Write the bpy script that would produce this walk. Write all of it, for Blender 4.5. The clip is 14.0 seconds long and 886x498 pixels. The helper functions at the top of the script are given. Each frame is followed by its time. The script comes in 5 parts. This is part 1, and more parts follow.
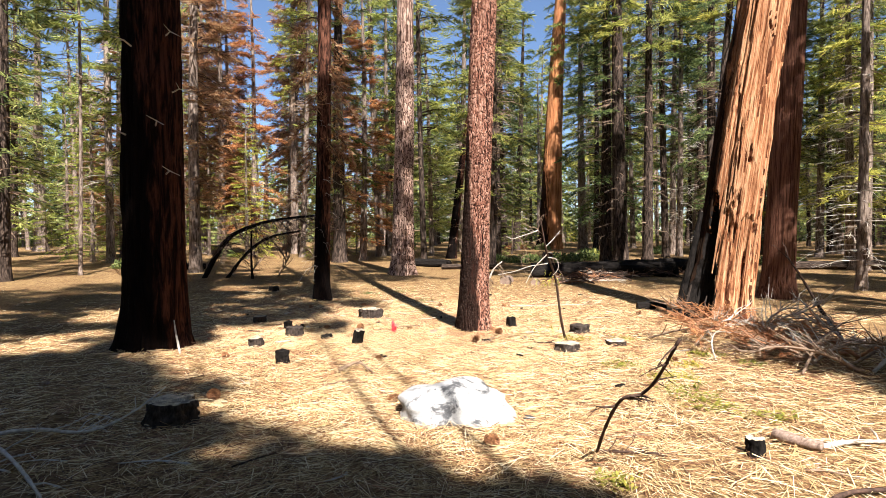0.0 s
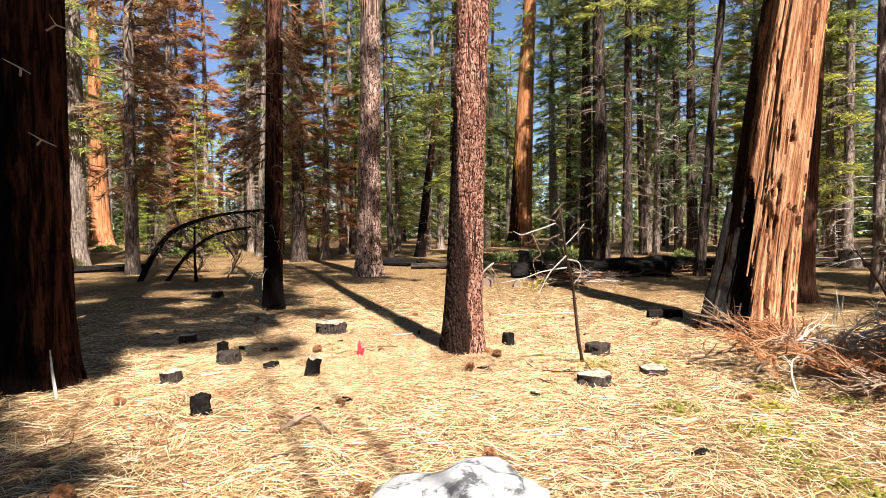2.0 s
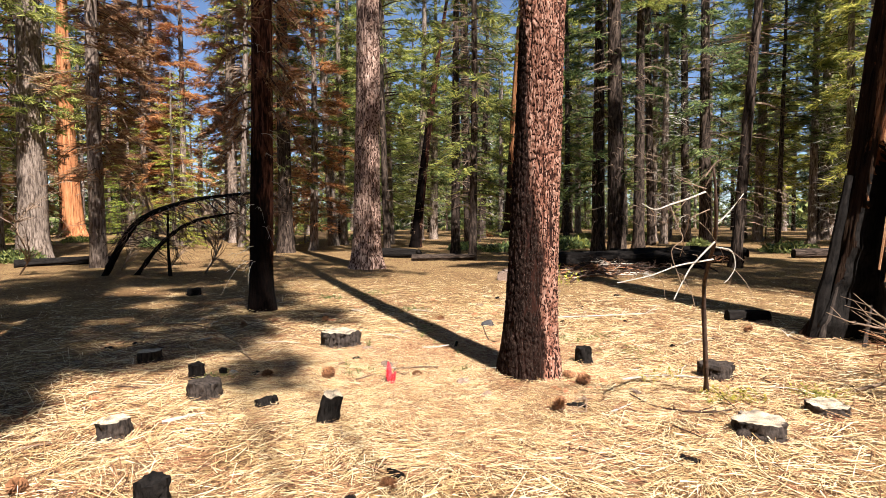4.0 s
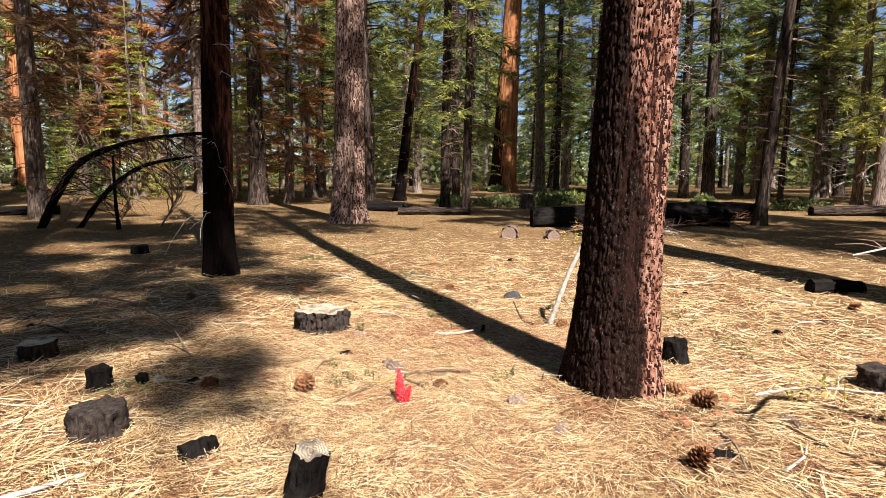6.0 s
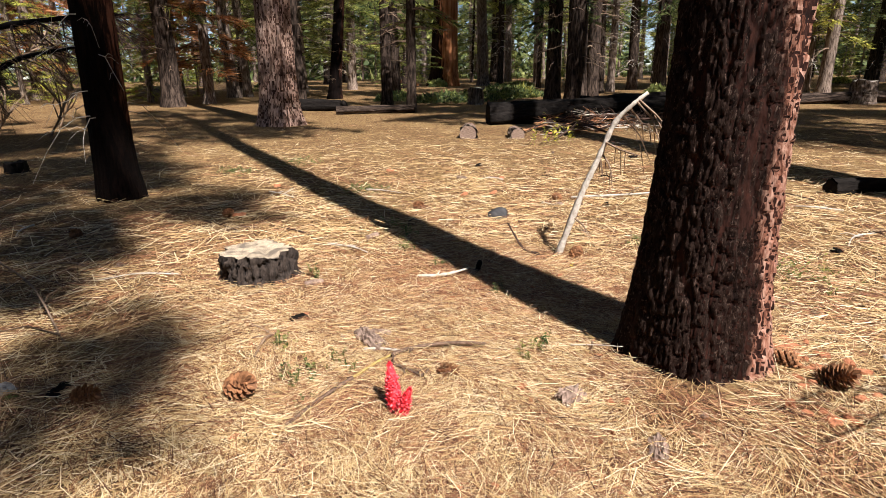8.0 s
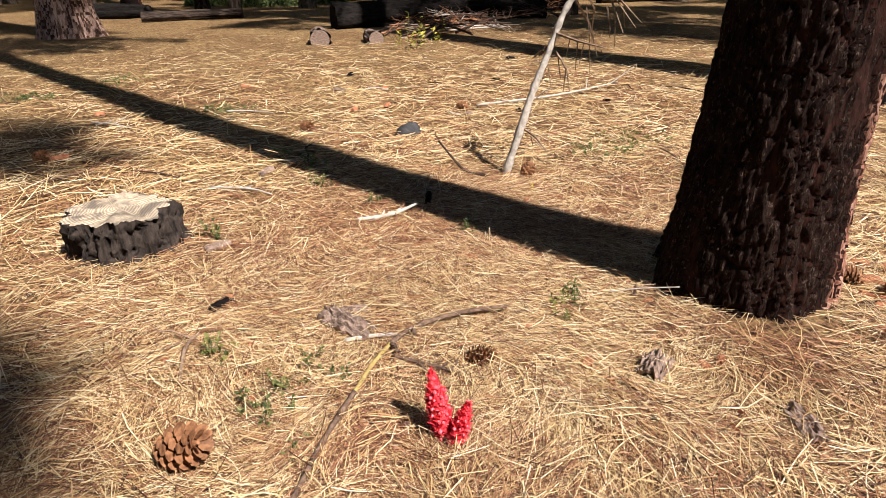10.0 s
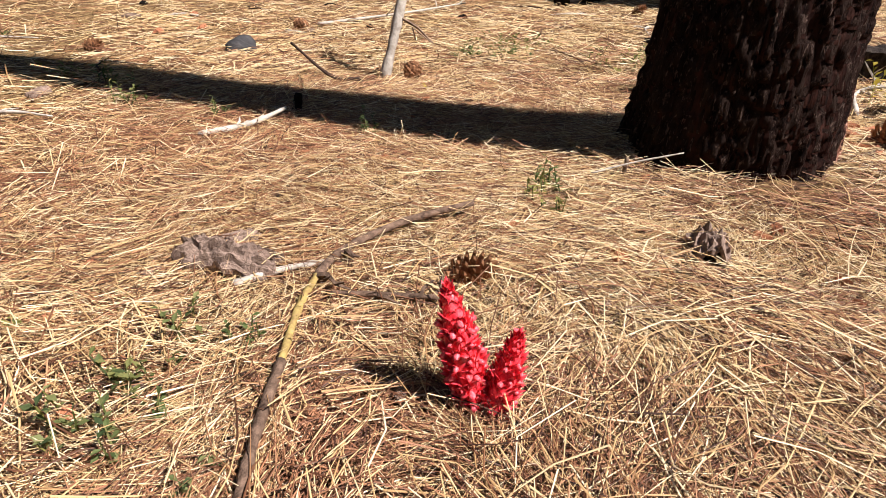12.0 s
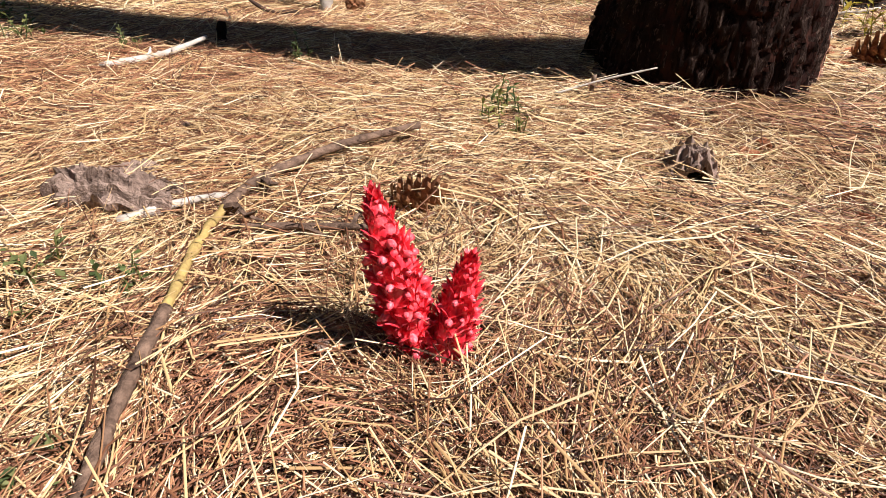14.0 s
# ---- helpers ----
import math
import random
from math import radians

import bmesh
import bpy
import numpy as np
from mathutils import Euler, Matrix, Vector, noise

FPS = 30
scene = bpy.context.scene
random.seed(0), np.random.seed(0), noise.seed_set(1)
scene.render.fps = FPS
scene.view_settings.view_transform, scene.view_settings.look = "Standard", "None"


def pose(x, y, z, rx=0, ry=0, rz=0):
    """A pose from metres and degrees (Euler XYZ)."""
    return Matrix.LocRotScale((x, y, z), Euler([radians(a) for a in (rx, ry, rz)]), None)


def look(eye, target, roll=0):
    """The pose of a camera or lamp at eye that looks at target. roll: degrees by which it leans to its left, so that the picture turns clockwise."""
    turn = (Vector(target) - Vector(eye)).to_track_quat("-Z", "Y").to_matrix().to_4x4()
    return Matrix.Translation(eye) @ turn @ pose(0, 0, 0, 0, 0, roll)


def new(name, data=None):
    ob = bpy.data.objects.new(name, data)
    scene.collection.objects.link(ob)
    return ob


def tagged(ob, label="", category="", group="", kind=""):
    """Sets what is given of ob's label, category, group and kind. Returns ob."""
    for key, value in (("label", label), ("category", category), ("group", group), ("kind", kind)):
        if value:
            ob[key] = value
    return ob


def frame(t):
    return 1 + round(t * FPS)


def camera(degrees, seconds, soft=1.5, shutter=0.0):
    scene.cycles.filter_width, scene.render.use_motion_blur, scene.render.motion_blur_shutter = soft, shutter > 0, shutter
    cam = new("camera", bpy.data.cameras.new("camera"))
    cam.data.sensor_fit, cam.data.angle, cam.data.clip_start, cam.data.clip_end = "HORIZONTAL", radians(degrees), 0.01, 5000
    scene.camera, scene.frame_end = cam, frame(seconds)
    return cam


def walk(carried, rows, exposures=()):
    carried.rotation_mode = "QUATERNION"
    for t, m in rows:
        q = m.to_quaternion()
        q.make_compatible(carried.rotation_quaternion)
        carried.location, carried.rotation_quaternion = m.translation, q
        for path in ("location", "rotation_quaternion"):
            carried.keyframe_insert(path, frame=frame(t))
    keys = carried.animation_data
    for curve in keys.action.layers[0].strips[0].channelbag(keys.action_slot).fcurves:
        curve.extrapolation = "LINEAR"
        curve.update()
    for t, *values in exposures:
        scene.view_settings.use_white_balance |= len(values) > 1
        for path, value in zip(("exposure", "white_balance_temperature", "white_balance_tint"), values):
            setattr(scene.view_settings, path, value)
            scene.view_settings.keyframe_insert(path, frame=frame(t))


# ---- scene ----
cam = camera(76.0, 14.0, soft=0.7)
PATH = [
    (0, (-0.032, -0.037, 1.636), (-0.034, 1.962, 1.585), -0.3),
    (0.5, (-0.04, 0.496, 1.616), (0.014, 2.494, 1.567), -0.5),
    (1, (-0.067, 1.02, 1.652), (0.017, 3.017, 1.597), -0.5),
    (1.5, (-0.132, 1.58, 1.624), (-0.026, 3.576, 1.565), -0.4),
    (2, (-0.249, 2.09, 1.611), (-0.126, 4.085, 1.549), -0.4),
    (2.5, (-0.419, 2.634, 1.561), (-0.28, 4.628, 1.499), -0.3),
    (3, (-0.606, 3.138, 1.55), (-0.45, 5.131, 1.481), -0.3),
    (3.2, (-0.68, 3.333, 1.546), (-0.52, 5.325, 1.474), -0.3),
    (5.3, (-0.982, 5.623, 1.391), (-0.755, 7.602, 1.212), -0.1),
    (5.5, (-1.013, 5.78, 1.385), (-0.778, 7.756, 1.186), 0.1),
    (6, (-1.061, 6.239, 1.335), (-0.807, 8.207, 1.084), 0.3),
    (6.5, (-1.081, 6.696, 1.276), (-0.801, 8.651, 0.963), 0.2),
    (7, (-1.112, 7.044, 1.274), (-0.79, 8.978, 0.877), 0.1),
    (7.5, (-1.107, 7.337, 1.267), (-0.737, 9.238, 0.771), -0.5),
    (7.7, (-1.116, 7.44, 1.26), (-0.721, 9.325, 0.723), -0.6),
    (9.8, (-1.455, 8.458, 1.108), (-0.578, 10.042, 0.257), -0.8),
    (10, (-1.459, 8.529, 1.092), (-0.546, 10.078, 0.216), -0.8),
    (10.5, (-1.434, 8.727, 1.043), (-0.418, 10.152, 0.076), -1.5),
    (11, (-1.427, 8.9, 0.994), (-0.3, 10.179, -0.052), -0.9),
    (11.5, (-1.437, 9.05, 0.845), (-0.189, 10.211, -0.202), 0.9),
    (12, (-1.386, 9.138, 0.586), (-0.056, 10.279, -0.378), 0.6),
    (12.5, (-1.338, 9.182, 0.452), (0.027, 10.303, -0.488), 0.7),
    (13, (-1.292, 9.189, 0.427), (0.061, 10.269, -0.575), -0.2),
    (13.5, (-1.273, 9.192, 0.431), (0.084, 10.22, -0.619), 0.2),
    (14, (-1.262, 9.194, 0.432), (0.102, 10.195, -0.634), 0.8),
]
walk(cam, [(t, look(eye, target, roll)) for t, eye, target, roll in PATH],
     exposures=[(0, 1.75, 6350, 12), (3.2, 1.58, 6350, 12), (6, 1.33, 6350, 13), (7.7, 1.12, 6350, 14), (10, 0.98, 6350, 15), (12, 0.9, 6300, 17), (14, 0.9, 6300, 18)])

# ---------------------------------------------------------------- light
SUN_AZ = Vector((0.335, -0.942, 0)).normalized()
SUN_EL = radians(52)
sun_dir = (SUN_AZ * math.cos(SUN_EL) + Vector((0, 0, math.sin(SUN_EL)))).normalized()
world = bpy.data.worlds.new("sky_world")
scene.world = world
world.use_nodes = True
wn = world.node_tree.nodes
wl = world.node_tree.links
sky = wn.new("ShaderNodeTexSky")
sky.sky_type = 'NISHITA'
sky.sun_disc = False
sky.altitude, sky.dust_density, sky.ozone_density = 2000, 0.3, 2.2
sky.sun_elevation = SUN_EL
sky.sun_rotation = math.atan2(SUN_AZ.x, SUN_AZ.y)
wn["Background"].inputs["Strength"].default_value = 0.055
wl.new(sky.outputs["Color"], wn["Background"].inputs["Color"])
sun_data = bpy.data.lights.new("sun", 'SUN')
sun_data.energy, sun_data.angle, sun_data.color = 5.0, radians(0.53), (1.0, 0.95, 0.86)
sun = new("sun", sun_data)
sun.matrix_world = look(sun_dir * 60, (0, 0, 0))

# ---------------------------------------------------------------- materials
def material(name, rough=0.8, spec=0.3):
    m = bpy.data.materials.new(name)
    m.use_nodes = True
    b = m.node_tree.nodes["Principled BSDF"]
    b.inputs["Roughness"].default_value = rough
    b.inputs["Specular IOR Level"].default_value = spec
    return m, m.node_tree.nodes, m.node_tree.links, b


def coords(n, l, scale=(1, 1, 1), kind="Object"):
    tc, mp = n.new("ShaderNodeTexCoord"), n.new("ShaderNodeMapping")
    mp.inputs["Scale"].default_value = scale
    l.new(tc.outputs[kind], mp.inputs["Vector"])
    return mp.outputs["Vector"]


def noise_tex(n, l, vec, scale, detail=6.0, rough=0.6, warp=0.0):
    t = n.new("ShaderNodeTexNoise")
    t.inputs["Scale"].default_value, t.inputs["Detail"].default_value = scale, detail
    t.inputs["Roughness"].default_value, t.inputs["Distortion"].default_value = rough, warp
    if vec is not None:
        l.new(vec, t.inputs["Vector"])
    return t.outputs["Fac"]


def ramp(n, l, fac, stops):
    r = n.new("ShaderNodeValToRGB")
    while len(r.color_ramp.elements) < len(stops):
        r.color_ramp.elements.new(0.5)
    for e, (p, c) in zip(r.color_ramp.elements, stops):
        e.position, e.color = p, (*c, 1) if len(c) == 3 else c
    l.new(fac, r.inputs["Fac"])
    return r.outputs["Color"]


def mix(n, l, fac, a, b, how='MIX'):
    m = n.new("ShaderNodeMix")
    m.data_type, m.blend_type = 'RGBA', how
    for sock, v in ((m.inputs[0], fac), (m.inputs[6], a), (m.inputs[7], b)):
        if isinstance(v, (int, float)):
            sock.default_value = v
        elif isinstance(v, tuple):
            sock.default_value = (*v, 1)
        else:
            l.new(v, sock)
    return m.outputs[2]


def calc(n, l, op, a, b=None, clamp=False):
    m = n.new("ShaderNodeMath")
    m.operation, m.use_clamp = op, clamp
    for i, v in enumerate((a, b)):
        if v is None:
            continue
        if isinstance(v, (int, float)):
            m.inputs[i].default_value = v
        else:
            l.new(v, m.inputs[i])
    return m.outputs[0]


def bump(n, l, b, height, strength, distance=0.02):
    bp = n.new("ShaderNodeBump")
    bp.inputs["Strength"].default_value, bp.inputs["Distance"].default_value = strength, distance
    l.new(height, bp.inputs["Height"])
    l.new(bp.outputs["Normal"], b.inputs["Normal"])


def grey(v):
    return (v, v, v)


def bark(name, dark, mid, light, char=None, kh=16.0, kv=3.0, patch=None, speck=0.0):
    """Bark in vertical plates. char: (x, y, reach up in metres, amount) of the side that fire has blackened. patch: bare wood colour."""
    m, n, l, b = material(name, 0.95, 0.05)
    v = coords(n, l, (kh, kh, kv))
    plates = noise_tex(n, l, v, 1.0, 7, 0.65, 0.6)
    fine = noise_tex(n, l, coords(n, l, (70, 70, 14)), 1.0, 4)
    big = noise_tex(n, l, coords(n, l, (1.2, 1.2, 0.5)), 1.0, 3)
    col = ramp(n, l, plates, [(0.4, dark), (0.48, mid), (0.6, light), (0.8, tuple(min(1, c * 1.25) for c in light))])
    col = mix(n, l, calc(n, l, 'MULTIPLY', fine, 0.5), col, mid, 'MIX')
    col = mix(n, l, 0.55, col, ramp(n, l, big, [(0.3, grey(0.45)), (0.7, grey(1.2))]), 'MULTIPLY')
    if patch:
        pf = ramp(n, l, noise_tex(n, l, coords(n, l, (1.6, 1.6, 0.25)), 1.0, 3), [(0.5, grey(0)), (0.56, grey(1))])
        col = mix(n, l, pf, col, mix(n, l, plates, tuple(c * 0.5 for c in patch), patch))
    if char:
        cx, cy, reach, amount = char
        sep = n.new("ShaderNodeSeparateXYZ")
        l.new(coords(n, l), sep.inputs[0])
        side = calc(n, l, 'ADD', calc(n, l, 'MULTIPLY', sep.outputs[0], cx), calc(n, l, 'MULTIPLY', sep.outputs[1], cy))
        up = calc(n, l, 'MULTIPLY', sep.outputs[2], -1.0 / reach)
        ragged = calc(n, l, 'MULTIPLY', noise_tex(n, l, coords(n, l, (7, 7, 1.3)), 1.0, 5), 1.6)
        f = calc(n, l, 'ADD', calc(n, l, 'ADD', side, up), calc(n, l, 'ADD', ragged, amount - 0.8))
        f = ramp(n, l, f, [(0.35, grey(0)), (0.6, grey(0.95))])
        soot = mix(n, l, plates, (0.0012, 0.001, 0.001), (0.0075, 0.006, 0.0055))
        col = mix(n, l, f, col, soot)
    if speck:
        flake = ramp(n, l, noise_tex(n, l, coords(n, l, (85, 85, 38)), 1.0, 5, 0.7, 0.8), [(0.56, grey(0)), (0.66, grey(speck))])
        col = mix(n, l, flake, col, (0.34, 0.23, 0.185))
    l.new(col, b.inputs["Base Color"])
    bump(n, l, b, calc(n, l, 'ADD', plates, calc(n, l, 'MULTIPLY', fine, 0.6)), 1.0, 0.035)
    return m


def leafy(name, dark, mid, light):
    m, n, l, b = material(name, 0.65, 0.25)
    geo = n.new("ShaderNodeNewGeometry")
    info = n.new("ShaderNodeObjectInfo")
    col = ramp(n, l, geo.outputs["Random Per Island"], [(0.0, dark), (0.5, mid), (1.0, light)])
    tint = ramp(n, l, info.outputs["Random"], [(0.0, (0.75, 0.85, 0.8)), (0.5, (1, 1, 1)), (1.0, (1.3, 1.15, 0.8))])
    col = mix(n, l, 1.0, col, tint, 'MULTIPLY')
    l.new(col, b.inputs["Base Color"])
    tr = n.new("ShaderNodeBsdfTranslucent")
    l.new(col, tr.inputs["Color"])
    ms = n.new("ShaderNodeMixShader")
    ms.inputs[0].default_value = 0.45
    l.new(b.outputs[0], ms.inputs[1])
    l.new(tr.outputs[0], ms.inputs[2])
    l.new(ms.outputs[0], n["Material Output"].inputs["Surface"])
    return m


def plain(name, dark, light, scale=(8, 8, 8), rough=0.85, spec=0.2, relief=0.5, dist=0.01, island=False):
    m, n, l, b = material(name, rough, spec)
    a = noise_tex(n, l, coords(n, l, scale), 1.0, 7, 0.65, 0.3)
    g = noise_tex(n, l, coords(n, l, tuple(s * 6 for s in scale)), 1.0, 3)
    col = ramp(n, l, a, [(0.3, dark), (0.7, light)])
    if island:
        geo = n.new("ShaderNodeNewGeometry")
        col = mix(n, l, 0.6, col, ramp(n, l, geo.outputs["Random Per Island"], [(0, grey(0.5)), (1, grey(1.4))]), 'MULTIPLY')
    l.new(col, b.inputs["Base Color"])
    bump(n, l, b, calc(n, l, 'ADD', a, calc(n, l, 'MULTIPLY', g, 0.4)), relief, dist)
    return m


M_PINE = bark("pine_bark", (0.05, 0.017, 0.011), (0.31, 0.135, 0.09), (0.6, 0.37, 0.285), char=(-4.0, -0.9, 3.2, 0.62), kh=30, kv=9, speck=0.3)
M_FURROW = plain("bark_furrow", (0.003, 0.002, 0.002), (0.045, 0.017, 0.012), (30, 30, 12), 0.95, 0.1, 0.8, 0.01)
M_PALEFURROW = plain("pale_bark_furrow", (0.02, 0.011, 0.008), (0.12, 0.065, 0.048), (20, 20, 8), 0.95, 0.1, 0.8, 0.01)
M_REDSPLIT = plain("dark_red_split_wood", (0.012, 0.005, 0.003), (0.16, 0.055, 0.025), (26, 26, 2), 0.9, 0.1, 1.0, 0.02)
M_PINE_PALE = bark("pale_pine_bark", (0.05, 0.028, 0.022), (0.33, 0.21, 0.165), (0.6, 0.44, 0.365), kh=15, kv=3.5)
M_CHARBARK = bark("charred_red_bark", (0.004, 0.003, 0.003), (0.028, 0.012, 0.009), (0.12, 0.045, 0.028), char=(-1.8, -0.5, 8.0, 0.85), kh=15, kv=1.6)
M_BURNT = bark("burnt_trunk_bark", (0.004, 0.003, 0.003), (0.05, 0.022, 0.015), (0.2, 0.085, 0.055), char=(-1.5, -1.0, 3.0, 1.2), kh=24, kv=4.0)
M_DARKBARK = bark("dark_bark", (0.01, 0.008, 0.007), (0.045, 0.032, 0.026), (0.13, 0.095, 0.075), kh=16, kv=3)
M_GREYBARK = bark("grey_brown_bark", (0.05, 0.036, 0.03), (0.18, 0.135, 0.11), (0.38, 0.3, 0.25), kh=16, kv=3)
M_CEDAR = bark("cedar_bark", (0.03, 0.014, 0.01), (0.14, 0.06, 0.04), (0.26, 0.13, 0.085), kh=26, kv=1.0)
M_ORANGE = bark("orange_cedar_bark", (0.1, 0.035, 0.018), (0.4, 0.155, 0.065), (0.58, 0.28, 0.135), kh=10, kv=0.4, char=(-1.1, 0.1, 11.0, 0.3))
M_SNAGWOOD = bark("bare_split_wood", (0.07, 0.02, 0.009), (0.38, 0.16, 0.075), (0.66, 0.4, 0.23), char=(-3.84, 1.16, 14.0, -0.85), kh=24, kv=0.6)
M_CHAR = plain("charcoal", (0.003, 0.003, 0.003), (0.024, 0.02, 0.018), (22, 22, 9), 0.95, 0.04, 1.0, 0.02)
M_STUMPSIDE = plain("weathered_stump_bark", (0.006, 0.005, 0.005), (0.09, 0.068, 0.056), (34, 34, 10), 0.9, 0.15, 1.0, 0.02)
M_DEADWOOD = plain("bleached_dead_wood", (0.26, 0.22, 0.18), (0.62, 0.57, 0.5), (30, 30, 30), 0.8, 0.2, 0.5, 0.003)
M_TWIG = plain("dead_twig_bark", (0.1, 0.065, 0.045), (0.34, 0.24, 0.17), (30, 30, 30), 0.85, 0.15, 0.4, 0.003)
M_REDTWIG = plain("rust_dead_twig", (0.2, 0.085, 0.045), (0.5, 0.25, 0.13), (20, 20, 20), 0.85, 0.15, 0.4, 0.003)
M_DARKTWIG = plain("dark_dead_branch", (0.02, 0.013, 0.01), (0.1, 0.06, 0.045), (24, 24, 24), 0.85, 0.15, 0.5, 0.004)
M_GREEN = leafy("fir_needles", (0.05, 0.08, 0.022), (0.3, 0.32, 0.075), (0.6, 0.58, 0.19))
M_DEEP = leafy("deep_fir_needles", (0.02, 0.04, 0.02), (0.13, 0.17, 0.06), (0.38, 0.4, 0.14))
M_YELLOWGREEN = leafy("sunlit_fir_needles", (0.16, 0.19, 0.03), (0.36, 0.38, 0.06), (0.55, 0.52, 0.12))
M_RUST = leafy("dead_rust_needles", (0.14, 0.06, 0.035), (0.36, 0.165, 0.085), (0.58, 0.37, 0.21))
M_HERB = leafy("forest_herb_leaf", (0.06, 0.09, 0.035), (0.15, 0.185, 0.065), (0.28, 0.29, 0.12))
M_LIME = leafy("yellow_green_groundcover", (0.16, 0.17, 0.03), (0.28, 0.27, 0.05), (0.42, 0.36, 0.08))
M_YELLOW = leafy("yellow_lichen", (0.6, 0.5, 0.03), (0.75, 0.65, 0.05), (0.85, 0.75, 0.1))


def wood_top():
    m, n, l, b = material("cut_wood_top", 0.85, 0.2)
    w = n.new("ShaderNodeTexWave")
    w.wave_type, w.rings_direction = 'RINGS', 'Z'
    w.inputs["Scale"].default_value, w.inputs["Distortion"].default_value, w.inputs["Detail"].default_value = 22, 7, 3
    l.new(coords(n, l), w.inputs["Vector"])
    blot = noise_tex(n, l, coords(n, l), 9, 5)
    col = ramp(n, l, w.outputs["Fac"], [(0.2, (0.3, 0.23, 0.16)), (0.8, (0.55, 0.46, 0.34))])
    col = mix(n, l, ramp(n, l, blot, [(0.42, grey(0)), (0.6, grey(0.85))]), col, (0.1, 0.08, 0.065))
    l.new(col, b.inputs["Base Color"])
    bump(n, l, b, blot, 0.4, 0.01)
    return m


M_CUT = wood_top()


def rock_mat(name, dark, mid, light, lo, hi):
    m, n, l, b = material(name, 0.8, 0.3)
    a = noise_tex(n, l, coords(n, l), 5, 9, 0.7, 0.5)
    s = noise_tex(n, l, coords(n, l), 60, 4)
    col = ramp(n, l, a, [(lo, dark), (hi, mid), (0.75, light)])
    col = mix(n, l, 0.3, col, ramp(n, l, s, [(0.35, grey(0.6)), (0.65, grey(1.15))]), 'MULTIPLY')
    l.new(col, b.inputs["Base Color"])
    bump(n, l, b, calc(n, l, 'ADD', a, calc(n, l, 'MULTIPLY', s, 0.2)), 0.8, 0.03)
    return m


M_BOULDER = rock_mat("pale_granite", (0.07, 0.07, 0.075), (0.33, 0.325, 0.32), (0.52, 0.515, 0.51), 0.4, 0.48)
M_DARKROCK = rock_mat("dark_volcanic_rock", (0.015, 0.015, 0.016), (0.05, 0.048, 0.05), (0.12, 0.11, 0.11), 0.3, 0.5)


def litter():
    m, n, l, b = material("pine_needle_litter", 0.9, 0.12)
    big = noise_tex(n, l, coords(n, l), 0.55, 5, 0.6, 0.4)
    a = noise_tex(n, l, coords(n, l, (9, 34, 20)), 1.0, 6, 0.65, 1.6)
    c = noise_tex(n, l, coords(n, l, (30, 8, 20)), 1.0, 6, 0.65, 1.6)
    f = calc(n, l, 'ADD', calc(n, l, 'MULTIPLY', a, 0.5), calc(n, l, 'MULTIPLY', c, 0.5))
    col = ramp(n, l, f, [(0.36, (0.02, 0.01, 0.006)), (0.46, (0.11, 0.06, 0.03)), (0.56, (0.29, 0.195, 0.095)), (0.68, (0.46, 0.35, 0.195))])
    col = mix(n, l, 0.7, col, ramp(n, l, big, [(0.32, (0.55, 0.42, 0.34)), (0.52, (1.0, 0.97, 0.9)), (0.75, (1.1, 1.1, 0.95))]), 'MULTIPLY')
    l.new(col, b.inputs["Base Color"])
    bump(n, l, b, f, 1.0, 0.03)
    return m


M_LITTER = litter()


def needle_mat(name, stops):
    m, n, l, b = material(name, 0.55, 0.3)
    geo = n.new("ShaderNodeNewGeometry")
    col = ramp(n, l, geo.outputs["Random Per Island"], stops)
    l.new(col, b.inputs["Base Color"])
    return m


M_NEEDLE = needle_mat("dry_pine_needles", [(0.0, (0.035, 0.014, 0.008)), (0.25, (0.2, 0.085, 0.04)), (0.45, (0.39, 0.24, 0.105)), (0.72, (0.59, 0.43, 0.215)), (1.0, (0.78, 0.655, 0.44))])
M_OLDNEEDLE = needle_mat("old_brown_needles", [(0.0, (0.045, 0.018, 0.011)), (0.4, (0.17, 0.068, 0.034)), (0.75, (0.34, 0.15, 0.075)), (1.0, (0.48, 0.26, 0.14))])


def red_mat(name, dark, mid, light):
    m, n, l, b = material(name, 0.4, 0.4)
    info = n.new("ShaderNodeObjectInfo")
    a = noise_tex(n, l, coords(n, l), 90, 4)
    col = ramp(n, l, a, [(0.3, dark), (0.5, mid), (0.75, light)])
    col = mix(n, l, 0.6, col, ramp(n, l, info.outputs["Random"], [(0, (0.75, 0.7, 0.75)), (1, (1.2, 1.25, 1.3))]), 'MULTIPLY')
    l.new(col, b.inputs["Base Color"])
    b.inputs["Subsurface Weight"].default_value = 0.25
    b.inputs["Subsurface Radius"].default_value = (0.008, 0.002, 0.002)
    return m


M_RED = red_mat("snow_plant_bract", (0.55, 0.015, 0.03), (0.8, 0.055, 0.075), (0.9, 0.26, 0.27))
M_PINK = red_mat("snow_plant_flower", (0.6, 0.025, 0.04), (0.8, 0.1, 0.125), (0.9, 0.36, 0.37))
M_CONE = plain("pine_cone_scale", (0.07, 0.027, 0.012), (0.44, 0.21, 0.1), (40, 40, 40), 0.7, 0.25, 0.4, 0.003, True)
M_YELLOWSTICK = plain("yellowed_wood", (0.2, 0.13, 0.05), (0.5, 0.38, 0.13), (40, 40, 40), 0.8, 0.2, 0.5, 0.004)
M_CHIP = plain("grey_bark_chip", (0.1, 0.065, 0.05), (0.4, 0.29, 0.23), (24, 60, 24), 0.9, 0.15, 0.9, 0.01)
